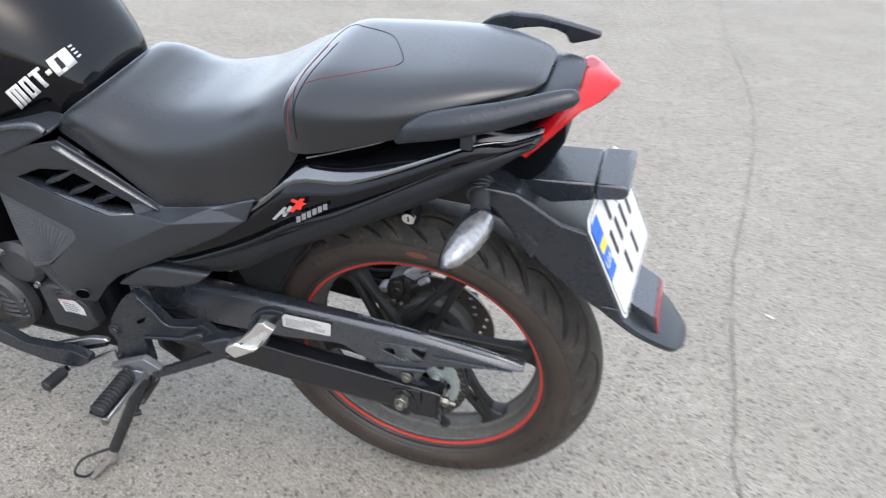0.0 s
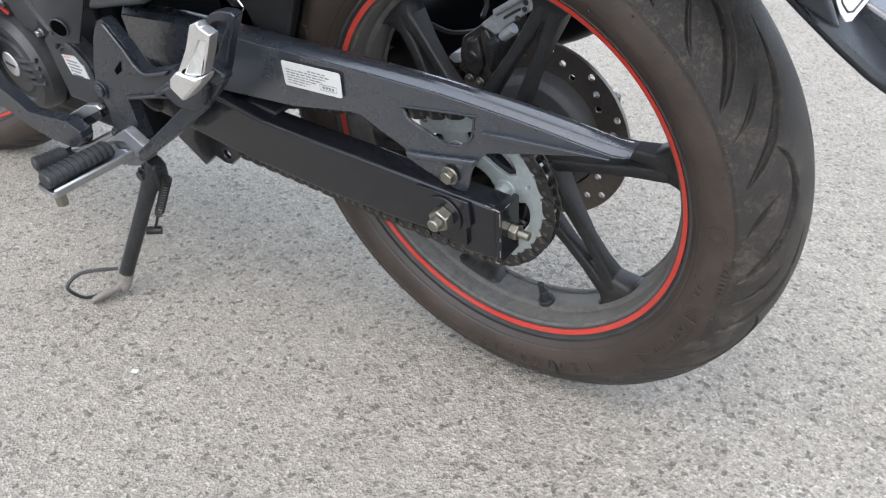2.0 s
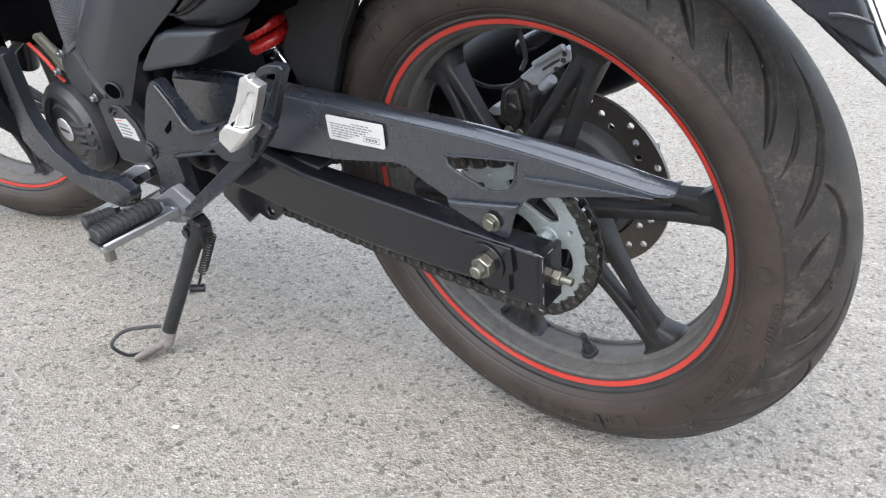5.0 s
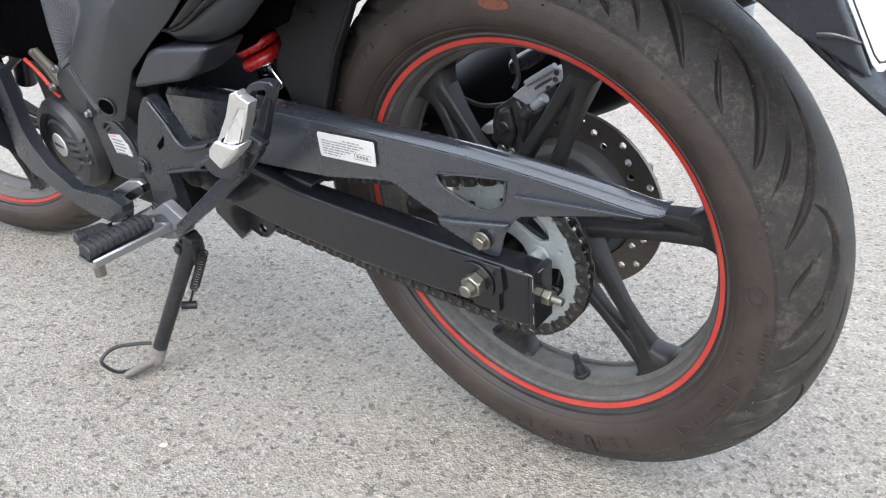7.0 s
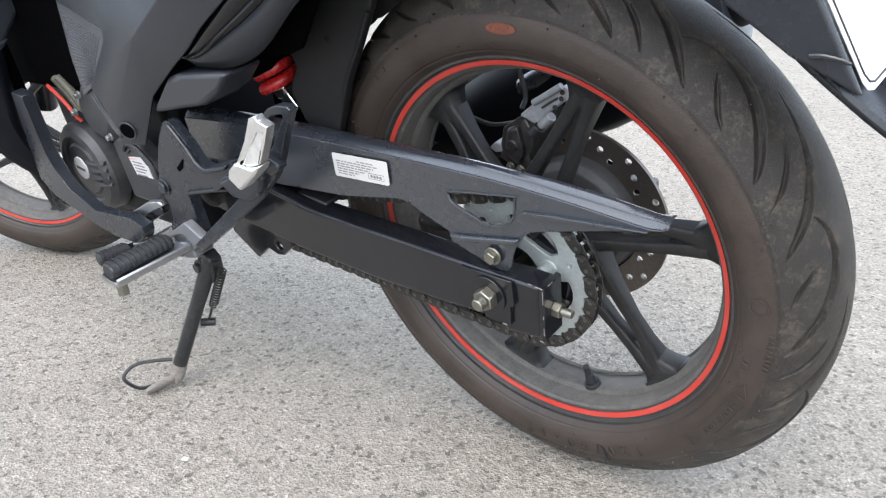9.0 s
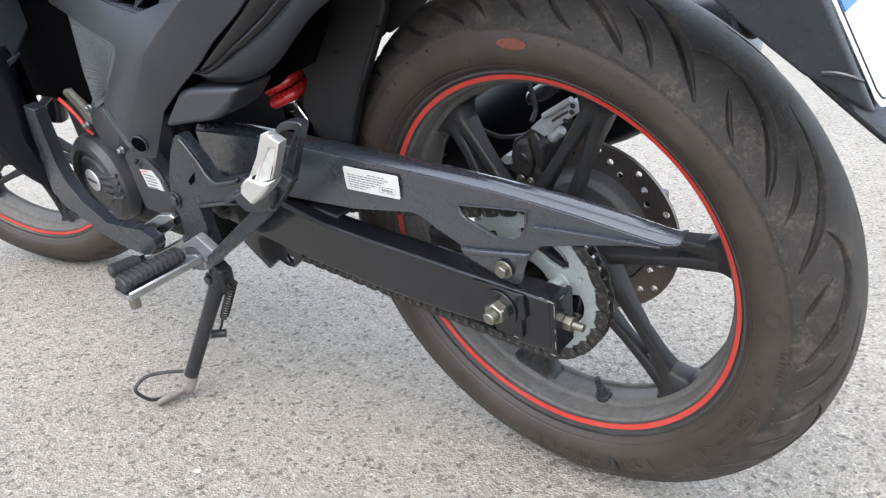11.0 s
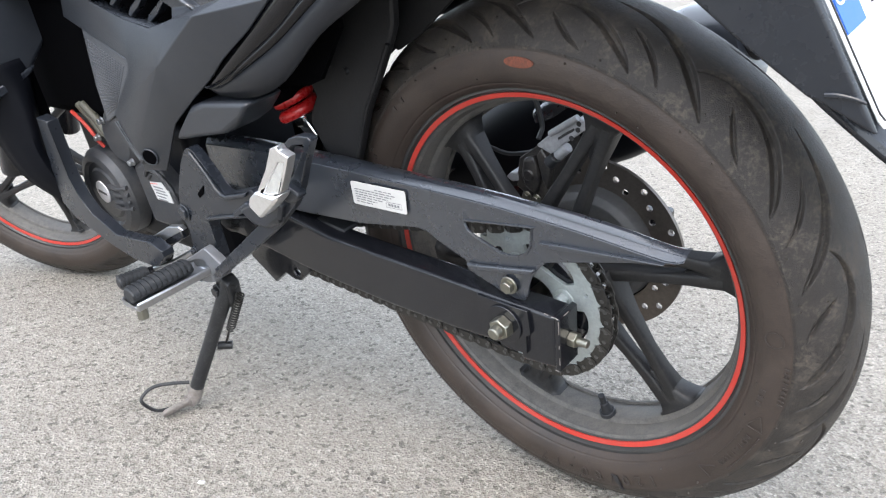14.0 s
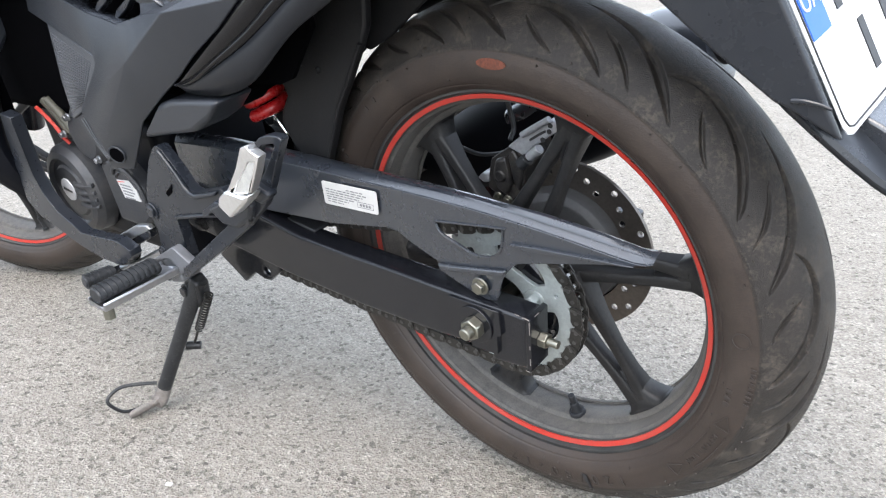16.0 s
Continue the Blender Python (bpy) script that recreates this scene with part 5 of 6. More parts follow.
part("shock_clevis", prism([(-0.3632, 0.4773), (-0.3529, 0.4836), (-0.3417, 0.484), (-0.332, 0.4684), (-0.321, 0.4538), (-0.3292, 0.4459), (-0.3431, 0.4503), (-0.3575, 0.4656)], -.070, -.054), M["chrome"], sh, "bright plated clevis", bevel=.002)
# damper coloured near-black for the shade within the coil
part("damper_body", cyl(hi_ + d * .02, lo_ - d * .012, .0125), M["void"], sh)

# added black sheet and block: shade under the tail and behind the shock
part("tail_shade", prism([(-.345, .548), (-.318, .530), (-.278, .543), (-.236, .545), (-.214, .553), (-.165, .61), (-.165, .66), (-.345, .66)], -.128, -.122), M["void"], bike)
part("rear_shade", box((-.385, 0.02, .50), (.10, .09, .22)), M["void"], bike, bevel=.01)

# ---- engine ----
eng = part("engine", box((-.70, 0, .35), (.34, .26, .22)), M["black"], bike, "dark engine with grey side covers", bevel=.02, segs=3)
part("sump", prism([(-.860, .232), (-.8485, .2220), (-.7672, .2440), (-.696, .2722), (-.6429, .2934), (-.6068, .3297), (-.750, .330), (-.860, .300)], -.118, .06), M["black"], eng, "black engine sump", bevel=.006)
cc = Vector((-.778, -.132, .334))
part("clutch_cover", lathe([(-.030, .0), (-.030, .040), (-.027, .044), (-.027, .052), (-.032, .056), (-.030, .066), (-.020, .074), (.0, .076)], 56), M["engine"], eng, "round dark grey engine cover", m=Matrix.Translation(cc), smooth=30)
part("cover_emblem", cyl((-.785, -.164, .336), (-.785, -.1605, .336), .019, n=32), M["badge"], eng, "silver round emblem", bevel=.0008)
part("emblem_slash", prism([(-.797, .340), (-.772, .336), (-.773, .332), (-.798, .335)], -.1645, -.1638), M["engine"], eng, smooth=None)
for k in range(4):
    z = .352 - .012 * k
    part("cover_fin", tube([(-.756, -.163, z), (-.735, -.163, z - .001), (-.708, -.158, z + .002)], .004, n=8, steps=3, flat=.7), M["engine"], eng)
part("sprocket_cover", prism([(-.670, .395), (-.640, .405), (-.600, .398), (-.572, .370), (-.566, .325), (-.60, .300), (-.665, .300)], -.152, -.12), M["engine"], eng, bevel=.006, segs=3)
part("casing_ridge", tube([(-.640, -.153, .385), (-.622, -.155, .398), (-.598, -.155, .394), (-.576, -.154, .374), (-.570, -.153, .345)], .0035, n=8, steps=5), M["engine"], eng)
part("casing_ridge", tube([(-.634, -.153, .380), (-.618, -.154, .390), (-.600, -.154, .387), (-.583, -.154, .370)], .002, n=8, steps=5), M["engine"], eng)
lab = part("engine_sticker", prism([(-.634, .375), (-.588, .380), (-.584, .348), (-.627, .347)], -.1535, -.1525), M["paper"], eng, "white printed sticker", smooth=None)
for k in range(5):
    z = .370 - .005 * k
    part("print_line", prism([(-.627 + .001 * k, z), (-.60 + .003 * (k % 3), z), (-.60 + .003 * (k % 3), z - .002), (-.627 + .001 * k, z - .002)], -.1540, -.1535), M["print_grey"], lab, smooth=None)
part("print_mark", prism([(-.632, .373), (-.612, .3755), (-.612, .3745), (-.632, .372)], -.154, -.1535), M["red_ink"], lab, smooth=None)
part("starter_cover", lathe([(-.02, .0), (-.02, .034), (-.010, .046), (.05, .048)], 40), M["engine"], eng, "rounded dark grey casing", m=Matrix.Translation((-.700, -.13, .432)))
for p in ((-.665, -.152, .402), (-.719, -.150, .461), (-.752, -.150, .430)):
    hex_bolt(p, (0, -1, 0), .0048, .006, eng, M["alu"], washer=.006)

wire = part("wiring", tube([(-.8157, -.150, .4656), (-.7965, -.150, .4545), (-.7755, -.150, .4391), (-.7618, -.150, .4239), (-.756, -.146, .412)], .0030, n=10, steps=4), M["red_stripe"], eng, "red cable")
for dx, dz, r in ((.012, .004, .0065), (.026, .006, .0070)):
    part("cable_sleeve", tube([(-.8110 + dx, -.142, .4720 + dz), (-.800 + dx, -.142, .464 + dz), (-.780 + dx, -.142, .447 + dz), (-.764 + dx, -.142, .424 + dz)], r, n=12, steps=4), M["olive"], wire, "dull olive cable sleeve")

# ---- footrests ----
plate = [(-.4418, .466), (-.450, .461), (-.4684, .442), (-.485, .418), (-.4999, .3944), (-.5118, .3665), (-.512, .352), (-.506, .335), (-.512, .3100), (-.520, .2900), (-.515, .2740), (-.4849, .2700), (-.4437, .297), (-.4463, .3307), (-.4463, .3632), (-.3795, .3801), (-.3125, .3944), (-.300, .405), (-.310, .420), (-.3238, .4284), (-.350, .4201), (-.3792, .4126), (-.388, .4140), (-.3959, .4197), (-.4072, .4381), (-.4277, .4618), (-.435, .4665)]
br = part("footrest_bracket", prism(plate, -.182, -.168), M["satin"], bike, "satin black cast footrest bracket", bevel=.0028, segs=3)
part("bracket_rib", prism([(-.4330, .4655), (-.4277, .4618), (-.4072, .4381), (-.3959, .4197), (-.388, .4140), (-.3792, .4126), (-.350, .4201), (-.330, .4255), (-.333, .4195), (-.352, .4135), (-.3792, .4058), (-.392, .4080), (-.402, .4165), (-.4130, .4345), (-.4310, .4560)], -.1875, -.1815), M["satin"], br, "raised edge rib", bevel=.0022, segs=3)
part("bracket_rib", prism([(-.445, .3690), (-.380, .3850), (-.3125, .3990), (-.3125, .3944), (-.3795, .3801), (-.4463, .3632)], -.1865, -.1815), M["satin"], br, "raised edge rib", bevel=.0018)
part("bracket_facet", prism([(-.3640, .3950), (-.3285, .4160), (-.3180, .4140), (-.3190, .4080), (-.3635, .3880)], -.1930, -.1815), M["satin"], br, bevel=.0025)
strut = [(-.430, .3040), (-.4216, .3098), (-.3287, .3738), (-.2615, .42), (-.2364, .4375), (-.2240, .4590), (-.2215, .4809), (-.214, .498), (-.2041, .5096), (-.1912, .5193), (-.1752, .5243), (-.1600, .5248), (-.1552, .5215), (-.1660, .5050), (-.1765, .4893), (-.1926, .4629), (-.2119, .4387), (-.2556, .4024), (-.3277, .3535), (-.4209, .2933), (-.434, .290)]
opening = [(-.2000, .5010), (-.1960, .5070), (-.1880, .5120), (-.1700, .5158), (-.1690, .5135), (-.1841, .4950), (-.2040, .4725), (-.2075, .4735), (-.2075, .4800)]
part("bracket_strut", poly_plate(strut, [opening], -.205, -.194), M["satin"], br, "strut that ends in an open heel guard", bevel=.0026, smooth=25, segs=3)
# near-black triangle on the face, painted shade of a recess
part("bracket_recess_shade", prism([(-.4500, .4010), (-.4290, .4165), (-.4355, .4033), (-.4470, .3960)], -.1832, -.1812), M["void"], br, smooth=None)
hex_bolt((-.5015, -.182, .3640), (0, -1, 0), .0095, .0035, br, M["satin"], washer=.0125)
hex_bolt((-.510, -.182, .300), (0, -1, 0), .0055, .003, br, M["satin"], washer=.008)

def rider_peg():
    r = part("rider_footrest", prism([(-.478, .290), (-.452, .290), (-.448, .276), (-.478, .268)], -.202, -.170), M["cast"], br, "folding aluminium footrest with ribbed rubber", bevel=.003)
    a = Vector((-.463, -.204, .299))
    part("peg_tray", prism([(-.018, -.008), (.018, -.008), (.020, .003), (.017, .005), (.014, -.002), (-.014, -.002), (-.017, .005), (-.020, .003)], -.110, 0.0), M["alu"], r, m=Matrix.Translation(a) @ pose(0, 0, 0, -3, 0, 1), bevel=.002)
    for off, ln in ((0, .090),):
        m = Matrix.Translation(a + Vector((off, -.018, .011))) @ pose(0, 0, 0, -3, 0, 1)
        bar = part("peg_rubber", prism([(.0130 * math.cos(q), .0105 * math.sin(q)) for q in np.linspace(0, 2 * math.pi, 12, endpoint=False)], -ln, 0), M["rubber"], r, m=m, bevel=.0015, segs=1)
        for k in range(11):
            part("rubber_rib", prism([(.0150 * math.cos(q), .0128 * math.sin(q)) for q in np.linspace(-.2, math.pi + .2, 9)], -.005 - k * ln / 11.5 - .0042, -.005 - k * ln / 11.5), M["rubber"], bar, smooth=30)
    bm = cyl((-.463, -.301, .299), (-.463, -.303, .276), .0078, n=6)
    part("feeler_bolt", bm, M["zinc"], r, bevel=.0008)
    part("peg_clamp", prism([(-.5201, .2896), (-.5011, .3007), (-.4480, .3300), (-.4441, .3312), (-.4400, .3300), (-.4120, .3140), (-.4105, .3110), (-.4173, .3057), (-.4809, .2692), (-.4948, .2692), (-.4429, .3009), (-.4545, .3139), (-.4881, .2967), (-.5045, .2871)], -.2035, -.190), M["cast"], r, "cast aluminium footrest clamp", bevel=.0018)
    part("peg_tongue", prism([(-.5045, .2865), (-.4850, .2955), (-.4730, .2890), (-.4957, .2740), (-.5052, .2758)], -.2015, -.186), M["alu"], r, "hinge tongue of the footrest", bevel=.0018)
    # added near-black sheet for the shade behind the clamp's opening
    part("clamp_shade", prism([(-.500, .287), (-.455, .312), (-.440, .302), (-.490, .272)], -.190, -.184), M["void"], r)
rider_peg()

def pillion_peg():
    r = part("pillion_footrest", prism([(-.312, .420), (-.290, .430), (-.262, .446), (-.238, .446), (-.224, .440), (-.236, .420), (-.262, .404), (-.290, .404)], -.214, -.190), M["satin"], br, "folded aluminium pillion footrest", bevel=.004)
    body = [(-.1847, .5210), (-.1740, .5245), (-.1718, .5198), (-.1590, .5151), (-.1730, .4925), (-.1877, .4717), (-.2060, .4640), (-.2292, .4664), (-.2203, .4757), (-.2020, .4960)]
    inlay = [(-.1780, .5075), (-.1670, .5090), (-.1925, .4705), (-.2060, .4680), (-.2175, .4665), (-.2040, .4815)]
    part("peg_body", poly_plate(body, [inlay], -.2335, -.2225), M["chrome_satin"], r, "silver faceted footrest frame", bevel=.0016, smooth=25)
    part("peg_foot", prism([(-.2300, .4672), (-.2060, .4645), (-.1900, .4690), (-.1980, .4600), (-.2341, .4340), (-.2500, .4462), (-.2440, .4573)], -.2365, -.216), M["chrome_satin"], r, "silver faceted footrest base", bevel=.0028)
    part("peg_pad", prism([(-.1770, .5080), (-.1665, .5090), (-.1925, .4700), (-.2060, .4672), (-.2180, .4660), (-.2040, .4820)], -.2320, -.2285), M["glass"], r, "clear textured inlay", smooth=None)
    part("peg_hinge", prism([(-.2170, .4680), (-.2080, .4690), (-.1880, .4610), (-.1890, .4560), (-.2040, .4460), (-.2180, .4490)], -.214, -.200), M["satin"], r, bevel=.0025)
    hex_bolt((-.2420, -.206, .4200), (0, -1, 0), .0062, .005, r, M["stand"], washer=.0085)
pillion_peg()

# gear lever
gl = part("gear_lever", tube([(-.528, -.172, .293), (-.5597, -.180, .2770), (-.5798, -.190, .2675), (-.6050, -.198, .2590), (-.620, -.203, .2545)], .0045, n=12, steps=4), M["alu"], bike, "aluminium gear lever with rubber toe piece")
part("lever_clamp", prism([(-.6651, .2760), (-.6600, .2810), (-.6327, .2960), (-.5602, .3308), (-.5287, .3374), (-.5205, .3325), (-.5786, .3060), (-.6134, .2860), (-.6350, .2760)], -.186, -.176), M["alu"], gl, "cast aluminium linkage bracket", bevel=.0018)
part("link_joint", prism([(-.5895, .3030), (-.5326, .3283), (-.5295, .3169), (-.5640, .3000), (-.5880, .2880)], -.184, -.170), M["arm"], gl, "dark joint of the gear linkage", bevel=.002)
part("lever_rod", tube([(-.5862, -.178, .2960), (-.5921, -.180, .2744), (-.5944, -.188, .2610)], .0036, n=12, steps=4), M["arm"], gl)
part("toe_bar", cyl((-.617, -.200, .254), (-.619, -.216, .2555), .0060, n=12), M["arm"], gl)
part("toe_piece", cyl((-.618, -.212, .255), (-.622, -.258, .260), .0098, .0090, n=16), M["rubber"], gl, "ribbed rubber toe piece", bevel=.002)
for k in range(7):
    c = Vector((-.6185, -.217, .2555)).lerp(Vector((-.6215, -.253, .2595)), k / 6)
    d = Vector((-.004, -.046, .005)).normalized()
    part("rubber_rib", cyl(c, c + d * .0028, .0114, n=16), M["rubber"], gl)

# ---- side stand ----
loc = lambda x, y, z: local @ Vector((x, y, z))
top, foot = Vector((-.486, -.160, .245)), loc(-.560, -.248, .016)
st = part("side_stand", tube([top, top.lerp(foot, .35), top.lerp(foot, .8), foot], [.0130, .0108, .0106, .0110], n=18, steps=4), M["stand"], bike, "worn black steel side stand")
ft = [local @ Vector(q) for q in ((-.556, -.246, .022), (-.560, -.257, .013), (-.5645, -.272, .0095), (-.567, -.290, .0075), (-.568, -.297, .006))]
part("worn_end", tube([top.lerp(foot, .86), top.lerp(foot, .93), foot, ft[1]], [.0103, .0112, .0120, .0110], n=18, steps=3), M["bare"], st, "bare steel where the paint has worn off")
part("stand_foot", tube(ft, [.0100, .0120, .0130, .0125, .009], n=16, steps=4, flat=.42), M["bare"], st, "scuffed bare steel stand foot")
part("stand_loop", tube([loc(-.549, -.256, .050), loc(-.563, -.275, .052), loc(-.577, -.297, .052), loc(-.579, -.315, .046), loc(-.577, -.321, .036), loc(-.574, -.304, .015), loc(-.569, -.286, .011)], .0028, n=10, steps=5), M["stand"], st)
part("stand_lug", prism([(-.512, .234), (-.504, .250), (-.486, .256), (-.475, .246), (-.480, .216), (-.490, .202), (-.505, .208)], -.172, -.150), M["stand"], st, bevel=.004)
hex_bolt((-.500, -.174, .233), (0, -1, 0), .0085, .006, st, M["stand"], washer=.011)
sp = []
for k in range(0, 14 * 10 + 1):
    t = k / 140
    c = Vector((-.470, -.160, .226)).lerp(Vector((-.511, -.170, .160)), t)
    a = 2 * math.pi * k / 10
    sp.append(c + .0058 * (math.cos(a) * Vector((.86, 0, -.5)) + math.sin(a) * Vector((0, 1, 0))))
part("stand_spring", tube(sp, .0014, n=6, steps=1), M["chain"], st, "stand return spring")
part("spring_hook", tube([(-.512, -.170, .162), (-.522, -.174, .142), (-.530, -.178, .128)], .002, n=8, steps=2), M["chain"], st)
part("spring_pin", cyl((-.537, -.186, .130), (-.522, -.170, .126), .0065, n=14), M["stand"], st, bevel=.001)
part("stand_mount", holed_plate([(-.485, .285), (-.422, .298), (-.352, .281), (-.353, .268), (-.378, .248), (-.392, .246), (-.410, .252), (-.441, .229), (-.485, .262)], [(-.383, .263, .0075)], -.114, -.106), M["arm"], bike, "black stand mounting plate", bevel=.002)

# ---- lower fairing and belly rail ----
out = [(-.806, .478), (-.812, .456), (-.831, .385), (-.842, .327), (-.8133, .3040), (-.7550, .2880), (-.7154, .2763), (-.6545, .2656), (-.6022, .2668), (-.5800, .2740), (-.5560, .2930), (-.5570, .3020), (-.5850, .3110), (-.6435, .3050), (-.6889, .3012), (-.7148, .3134), (-.7480, .3258), (-.7680, .3500), (-.778, .375), (-.782, .405), (-.776, .456), (-.774, .474)]
part("belly_rail", prism(out, -.208, -.190), M["satin"], bike, "dark grey belly fairing rail", bevel=.006, segs=3)
def across(outline, x0, x1, lean=0.0):
    """A plate set across the bike: an outline in y and z between two x."""
    bm = prism(outline, x0, x1)
    for v in bm.verts:
        v.co = Vector((v.co.y + lean * (v.co.z - .5), v.co.x, v.co.z))
    return bm
fair = part("front_fairing", surf([[(-.86, -.262, .560), (-.88, -.256, .505), (-.885, -.247, .466), (-.88, -.241, .420), (-.87, -.232, .380), (-.855, -.204, .334), (-.845, -.180, .318)],
    [(-.84, -.225, .560), (-.838, -.212, .520), (-.835, -.214, .460), (-.835, -.216, .420), (-.835, -.208, .375), (-.84, -.190, .345), (-.84, -.172, .325)],
    [(-.85, -.176, .560), (-.85, -.180, .525), (-.855, -.192, .460), (-.86, -.196, .415), (-.86, -.186, .372), (-.86, -.170, .350), (-.86, -.160, .335)]], 4, 4), M["black"], bike, "matt black lower front fairing", solid=.006, smooth=50)
# added near-black plate, the fairing's inner shade as colour
part("fairing_shade", across([(-.215, .40), (-.160, .40), (-.160, .56), (-.205, .58)], -.885, -.872), M["void"], fair)
part("fairing_upper", across([(-.106, .622), (-.146, .562), (-.176, .534), (-.200, .540), (-.250, .556), (-.270, .62), (-.24, .90), (-.06, .90), (-.07, .70)], -.866, -.845, lean=.05), M["grey"], fair, bevel=.006, segs=3)
part("fairing_fold", across([(-.176, .535), (-.166, .545), (-.235, .530), (-.275, .518), (-.275, .503), (-.236, .513)], -.858, -.836), M["satin"], fair, bevel=.003)
for sg in (-1, 1):
    part("fork_tube", cyl(local @ (pose(-1.2803, -0.0533, 0) @ pose(0, 0, 0, 0, 0, 22.8) @ pose(0, 0, 0, 15.9, 0, 0) @ Vector((0.02, .085 * sg, .31))), local @ (pose(-1.2803, -.0533, 0) @ pose(0, 0, 0, 0, 0, 22.8) @ pose(0, 0, 0, 15.9, 0, 0) @ Vector((.30, .085 * sg - .06, .95))), .022), M["arm"], bike)

# ---- silencer, caliper and far-side things ----
sil = part("silencer", tube([(-.42, .140, .270), (-.30, .148, .320), (-.16, .155, .388), (-.02, .158, .452), (.075, .158, .496), (.118, .157, .516), (.130, .157, .521)], [.030, .060, .078, .080, .070, .052, .040], n=32, steps=5, flat=.72), M["black"], bike, "black exhaust silencer")
part("silencer_end", tube([(.060, .158, .489), (.085, .158, .5005), (.118, .157, .5155), (.136, .157, .524)], [.0735, .0690, .0545, .0420], n=32, steps=4, flat=.72), M["guard"], sil, "rounded dark grey silencer end cap", smooth=60)
part("tail_pipe", tube([(.125, .157, .519), (.150, .157, .530)], .020, n=24, steps=1), M["ink"], sil, "dark round exhaust outlet")
part("heat_shield", tube([(-.116, .112, .427), (-.110, .114, .430), (-.085, .117, .440), (-.04, .122, .455), (.0, .125, .465)], [.006, .015, .019, .020, .018], n=24, steps=5), M["guard"], sil)
cal = part("brake_caliper", prism([(-.047, .441), (-.075, .422), (-.081, .402), (-.084, .384), (-.057, .368), (-.040, .376), (-.025, .421), (-.038, .443)], .018, .078), M["caliper"], bike, "grey twin-piston rear brake caliper", bevel=.004, segs=3)
part("caliper_face", prism([(-.051, .430), (-.066, .424), (-.072, .404), (-.066, .386), (-.055, .380), (-.046, .398)], .0115, .020), M["caliper"], cal, bevel=.004, segs=3)
part("caliper_cover", prism([(-.040, .440), (-.047, .431), (-.043, .400), (-.038, .388), (-.028, .420)], .0125, .020), M["caliper"], cal, bevel=.002)
part("caliper_bracket", prism([(-.049, .441), (-.026, .459), (-.004, .471), (.010, .479), (.016, .477), (.013, .464), (-.004, .452), (-.013, .446), (-.028, .432), (-.041, .442)], .016, .030), M["bracket"], cal, "dull plated caliper bracket", bevel=.002)
part("bracket_lip", tube([(-.025, .0125, .4595), (-.008, .0125, .470), (.012, .0125, .482)], .0036, n=12, steps=3), M["bracket"], cal)
# black sliver and discs on the bracket, painted as a shaded slot and holes
part("bracket_slot_shade", prism([(-.018, .4545), (-.006, .4625), (.004, .4680), (.004, .4650), (-.006, .4590), (-.017, .4520)], .0152, .0165), M["ink"], cal, smooth=None)
for q in ((.0105, .4735), (.0085, .4665), (-.0005, .4560)):
    part("bracket_hole_shade", cyl((q[0], .0150, q[1]), (q[0], .0166, q[1]), .0028, n=14), M["ink"], cal)
part("slide_pin", cyl((-.017, .011, .4355), (-.002, .011, .4475), .0058, n=20), M["bracket"], cal, bevel=.001)
part("pin_head", cyl((-.0205, .0105, .4327), (-.0165, .0105, .4359), .0042, n=6), M["ink"], cal)
part("pin_boot", cyl((-.030, .012, .424), (-.020, .012, .433), .0075, .0062, n=20), M["rubber"], cal, bevel=.001)
part("torque_lug", prism([(-.097, .395), (-.090, .402), (-.080, .403), (-.080, .392), (-.089, .390)], .016, .040), M["bracket"], cal, bevel=.0015)
part("piston_boss", cyl((-.060, .0095, .405), (-.060, .020, .405), .0075, n=28), M["caliper"], cal, bevel=.002)
for q in ((-.052, .012, .377), (-.066, .013, .378)):
    hex_bolt(q, (0, -1, 0), .0045, .004, cal, M["zinc"], washer=.0055)
part("brake_hose", tube([(-.062, .04, .438), (-.0625, .05, .447), (-.063, .05, .460), (-.066, .05, .475), (-.075, .05, .52), (-.085, .05, .56)], .0030, n=8, steps=6), M["rubber"], cal)
part("sensor_lead", tube([(-.20, .05, .425), (-.148, .05, .414), (-.119, .05, .408), (-.089, .05, .413), (-.07, .05, .420)], .0027, n=8, steps=6), M["rubber"], cal)

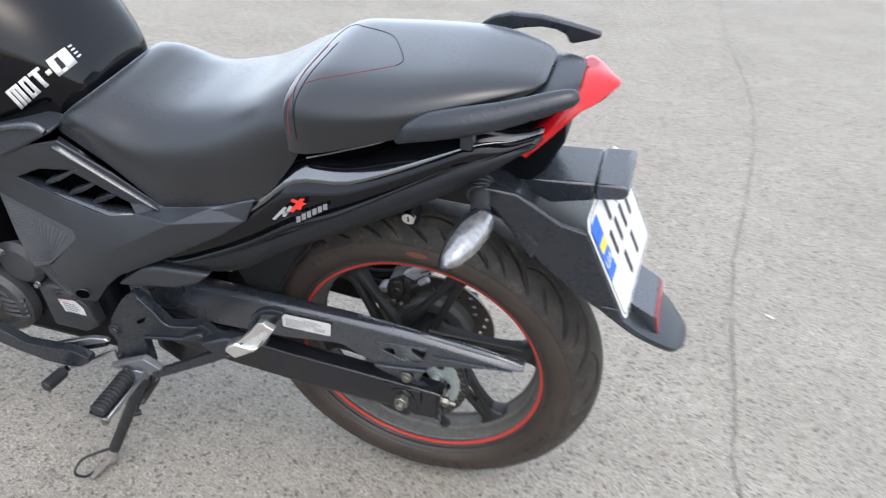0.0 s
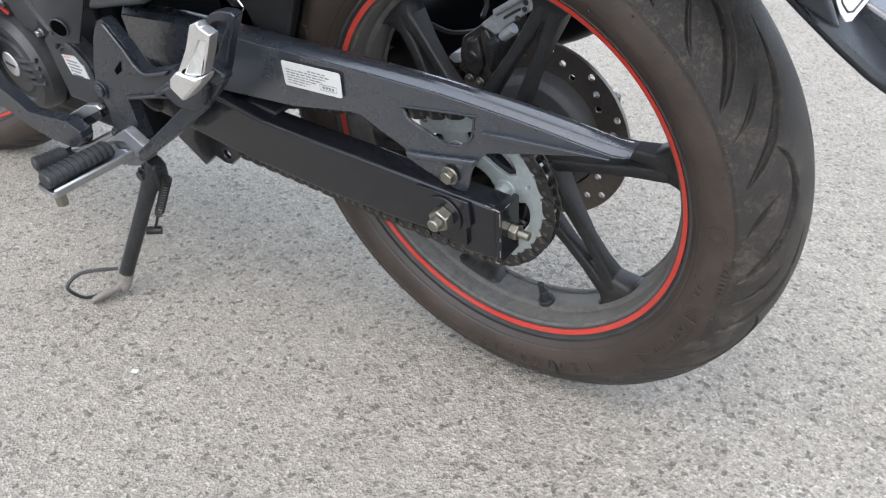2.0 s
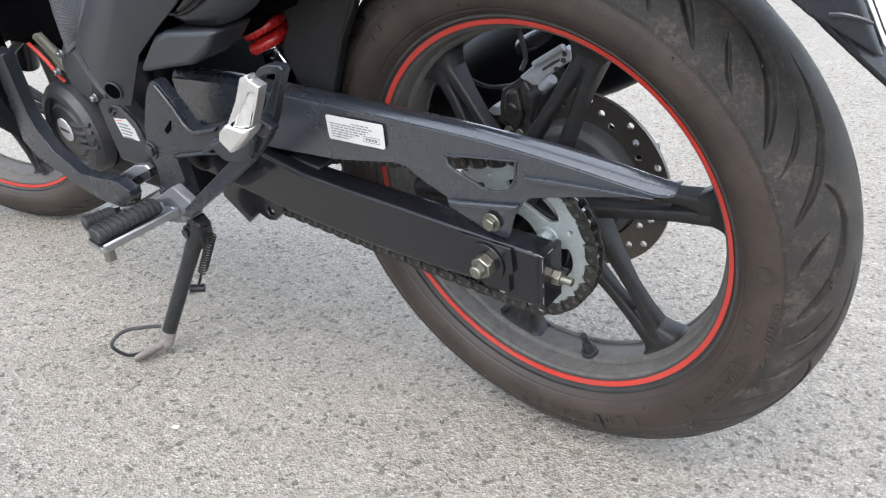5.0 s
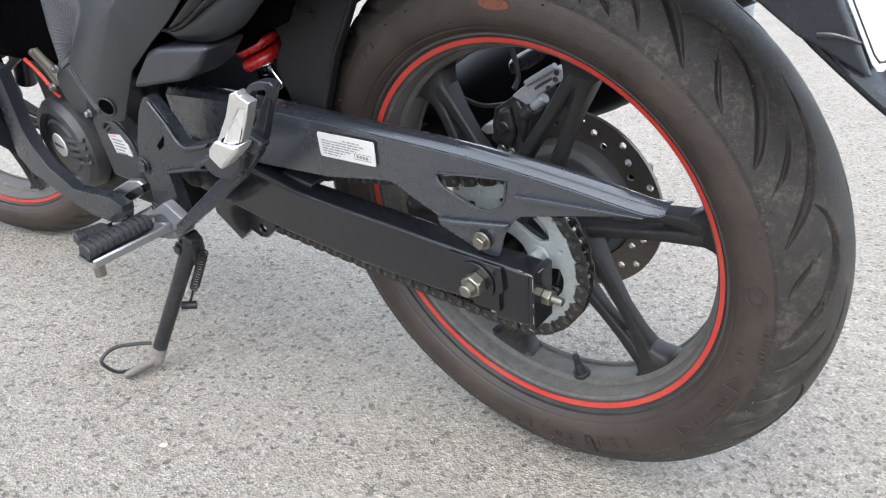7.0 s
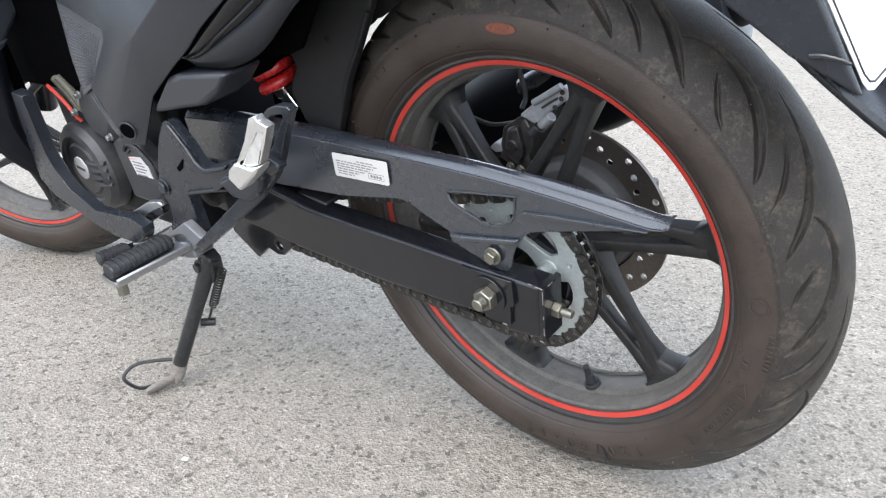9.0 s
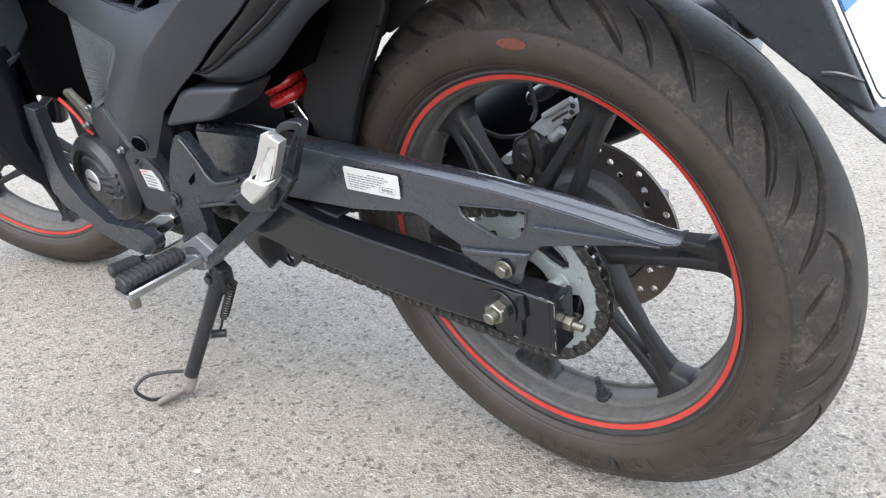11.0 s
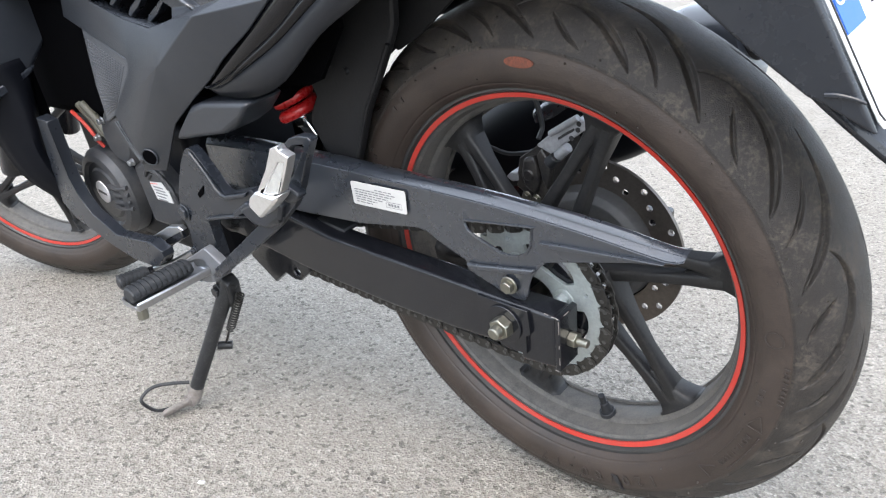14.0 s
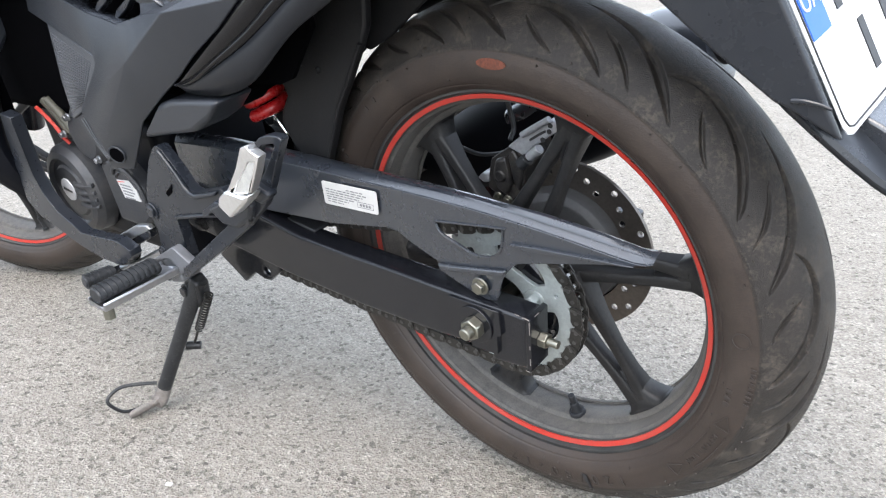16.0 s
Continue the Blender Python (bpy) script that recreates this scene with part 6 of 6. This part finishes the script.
# ---- small things on the ground ----
def crack():
    pts = [(.62, 5.4), (.62, 4.99), (.64, 3.97), (.73, 2.85), (.73, 2.21), (.68, 1.59), (.63, 1.14), (.61, .74), (.61, .40), (.60, .21), (.61, .08), (.615, -.6)]
    path = smooth_path([(x, y, 0) for x, y in pts], 40)
    bm = bmesh.new()
    prev = None
    for i, p in enumerate(path):
        j = .010 * noise.noise((p.y * 9, 1, 0)) + .004 * noise.noise((p.y * 40, 7, 0))
        w = max(.0003, .0026 + .0040 * noise.noise((p.y * 7, 3, 0)))
        a, b = bm.verts.new((p.x + j - w, p.y, .0015)), bm.verts.new((p.x + j + w, p.y, .0015))
        if prev:
            bm.faces.new((prev[0], prev[1], b, a))
        prev = a, b
    me = bpy.data.meshes.new("ground_crack"); bm.to_mesh(me); bm.free()
    me.materials.append(mat("crack_dirt", (0.155, 0.145, 0.122), 0.95, vary=0.5, scale=30, fine=300))
    return tagged(new("ground_crack", me), label="narrow dirt-filled crack in the asphalt", category="crack", kind="structure")
crack()

def gravel():
    rnd = random.Random(11)
    bm = bmesh.new()
    for k in range(420):
        x, y = rnd.uniform(-1.6, 1.4), rnd.uniform(-.75, 2.4)
        r = rnd.uniform(.0010, .0022)
        m = Matrix.Translation((x, y, r * .25)) @ Euler((rnd.random() * 6, rnd.random() * 6, rnd.random() * 6)).to_matrix().to_4x4() @ Matrix.Diagonal((r, r * rnd.uniform(.6, 1), r * rnd.uniform(.5, .9), 1))
        bmesh.ops.create_icosphere(bm, subdivisions=1, radius=1, matrix=m)
    me = bpy.data.meshes.new("gravel"); bm.to_mesh(me); bm.free()
    g = mat("grit_stone", (0.27, 0.26, 0.24), 0.85, vary=0.6, scale=200, fine=800)
    me.materials.append(g)
    return tagged(new("gravel", me), label="scattered fine grit lying on the asphalt", category="gravel", kind="stuff")
gravel()

def chip(x, y, sx, sy, rz, material, label):
    bm = box((0, 0, 0), (sx, sy, .003))
    for v in bm.verts:
        v.co += Vector((noise.noise(v.co * 400) * .001, noise.noise(v.co * 300 + Vector((5, 0, 0))) * .001, 0))
    me = bpy.data.meshes.new("paper_scrap"); bm.to_mesh(me); bm.free(); me.materials.append(material)
    ob = new("paper_scrap", me)
    ob.matrix_basis = pose(x, y, .002, 2, 3, rz)
    b = ob.modifiers.new("rounded", "BEVEL"); b.width = .001
    tagged(ob, label=label, category="litter")
chip(.707, .775, .022, .008, -25, M["paper"], "small white paper scrap lying on the asphalt")
chip(-.383, -.352, .009, .006, 30, M["paper"], "tiny white stone chip lying on the asphalt")
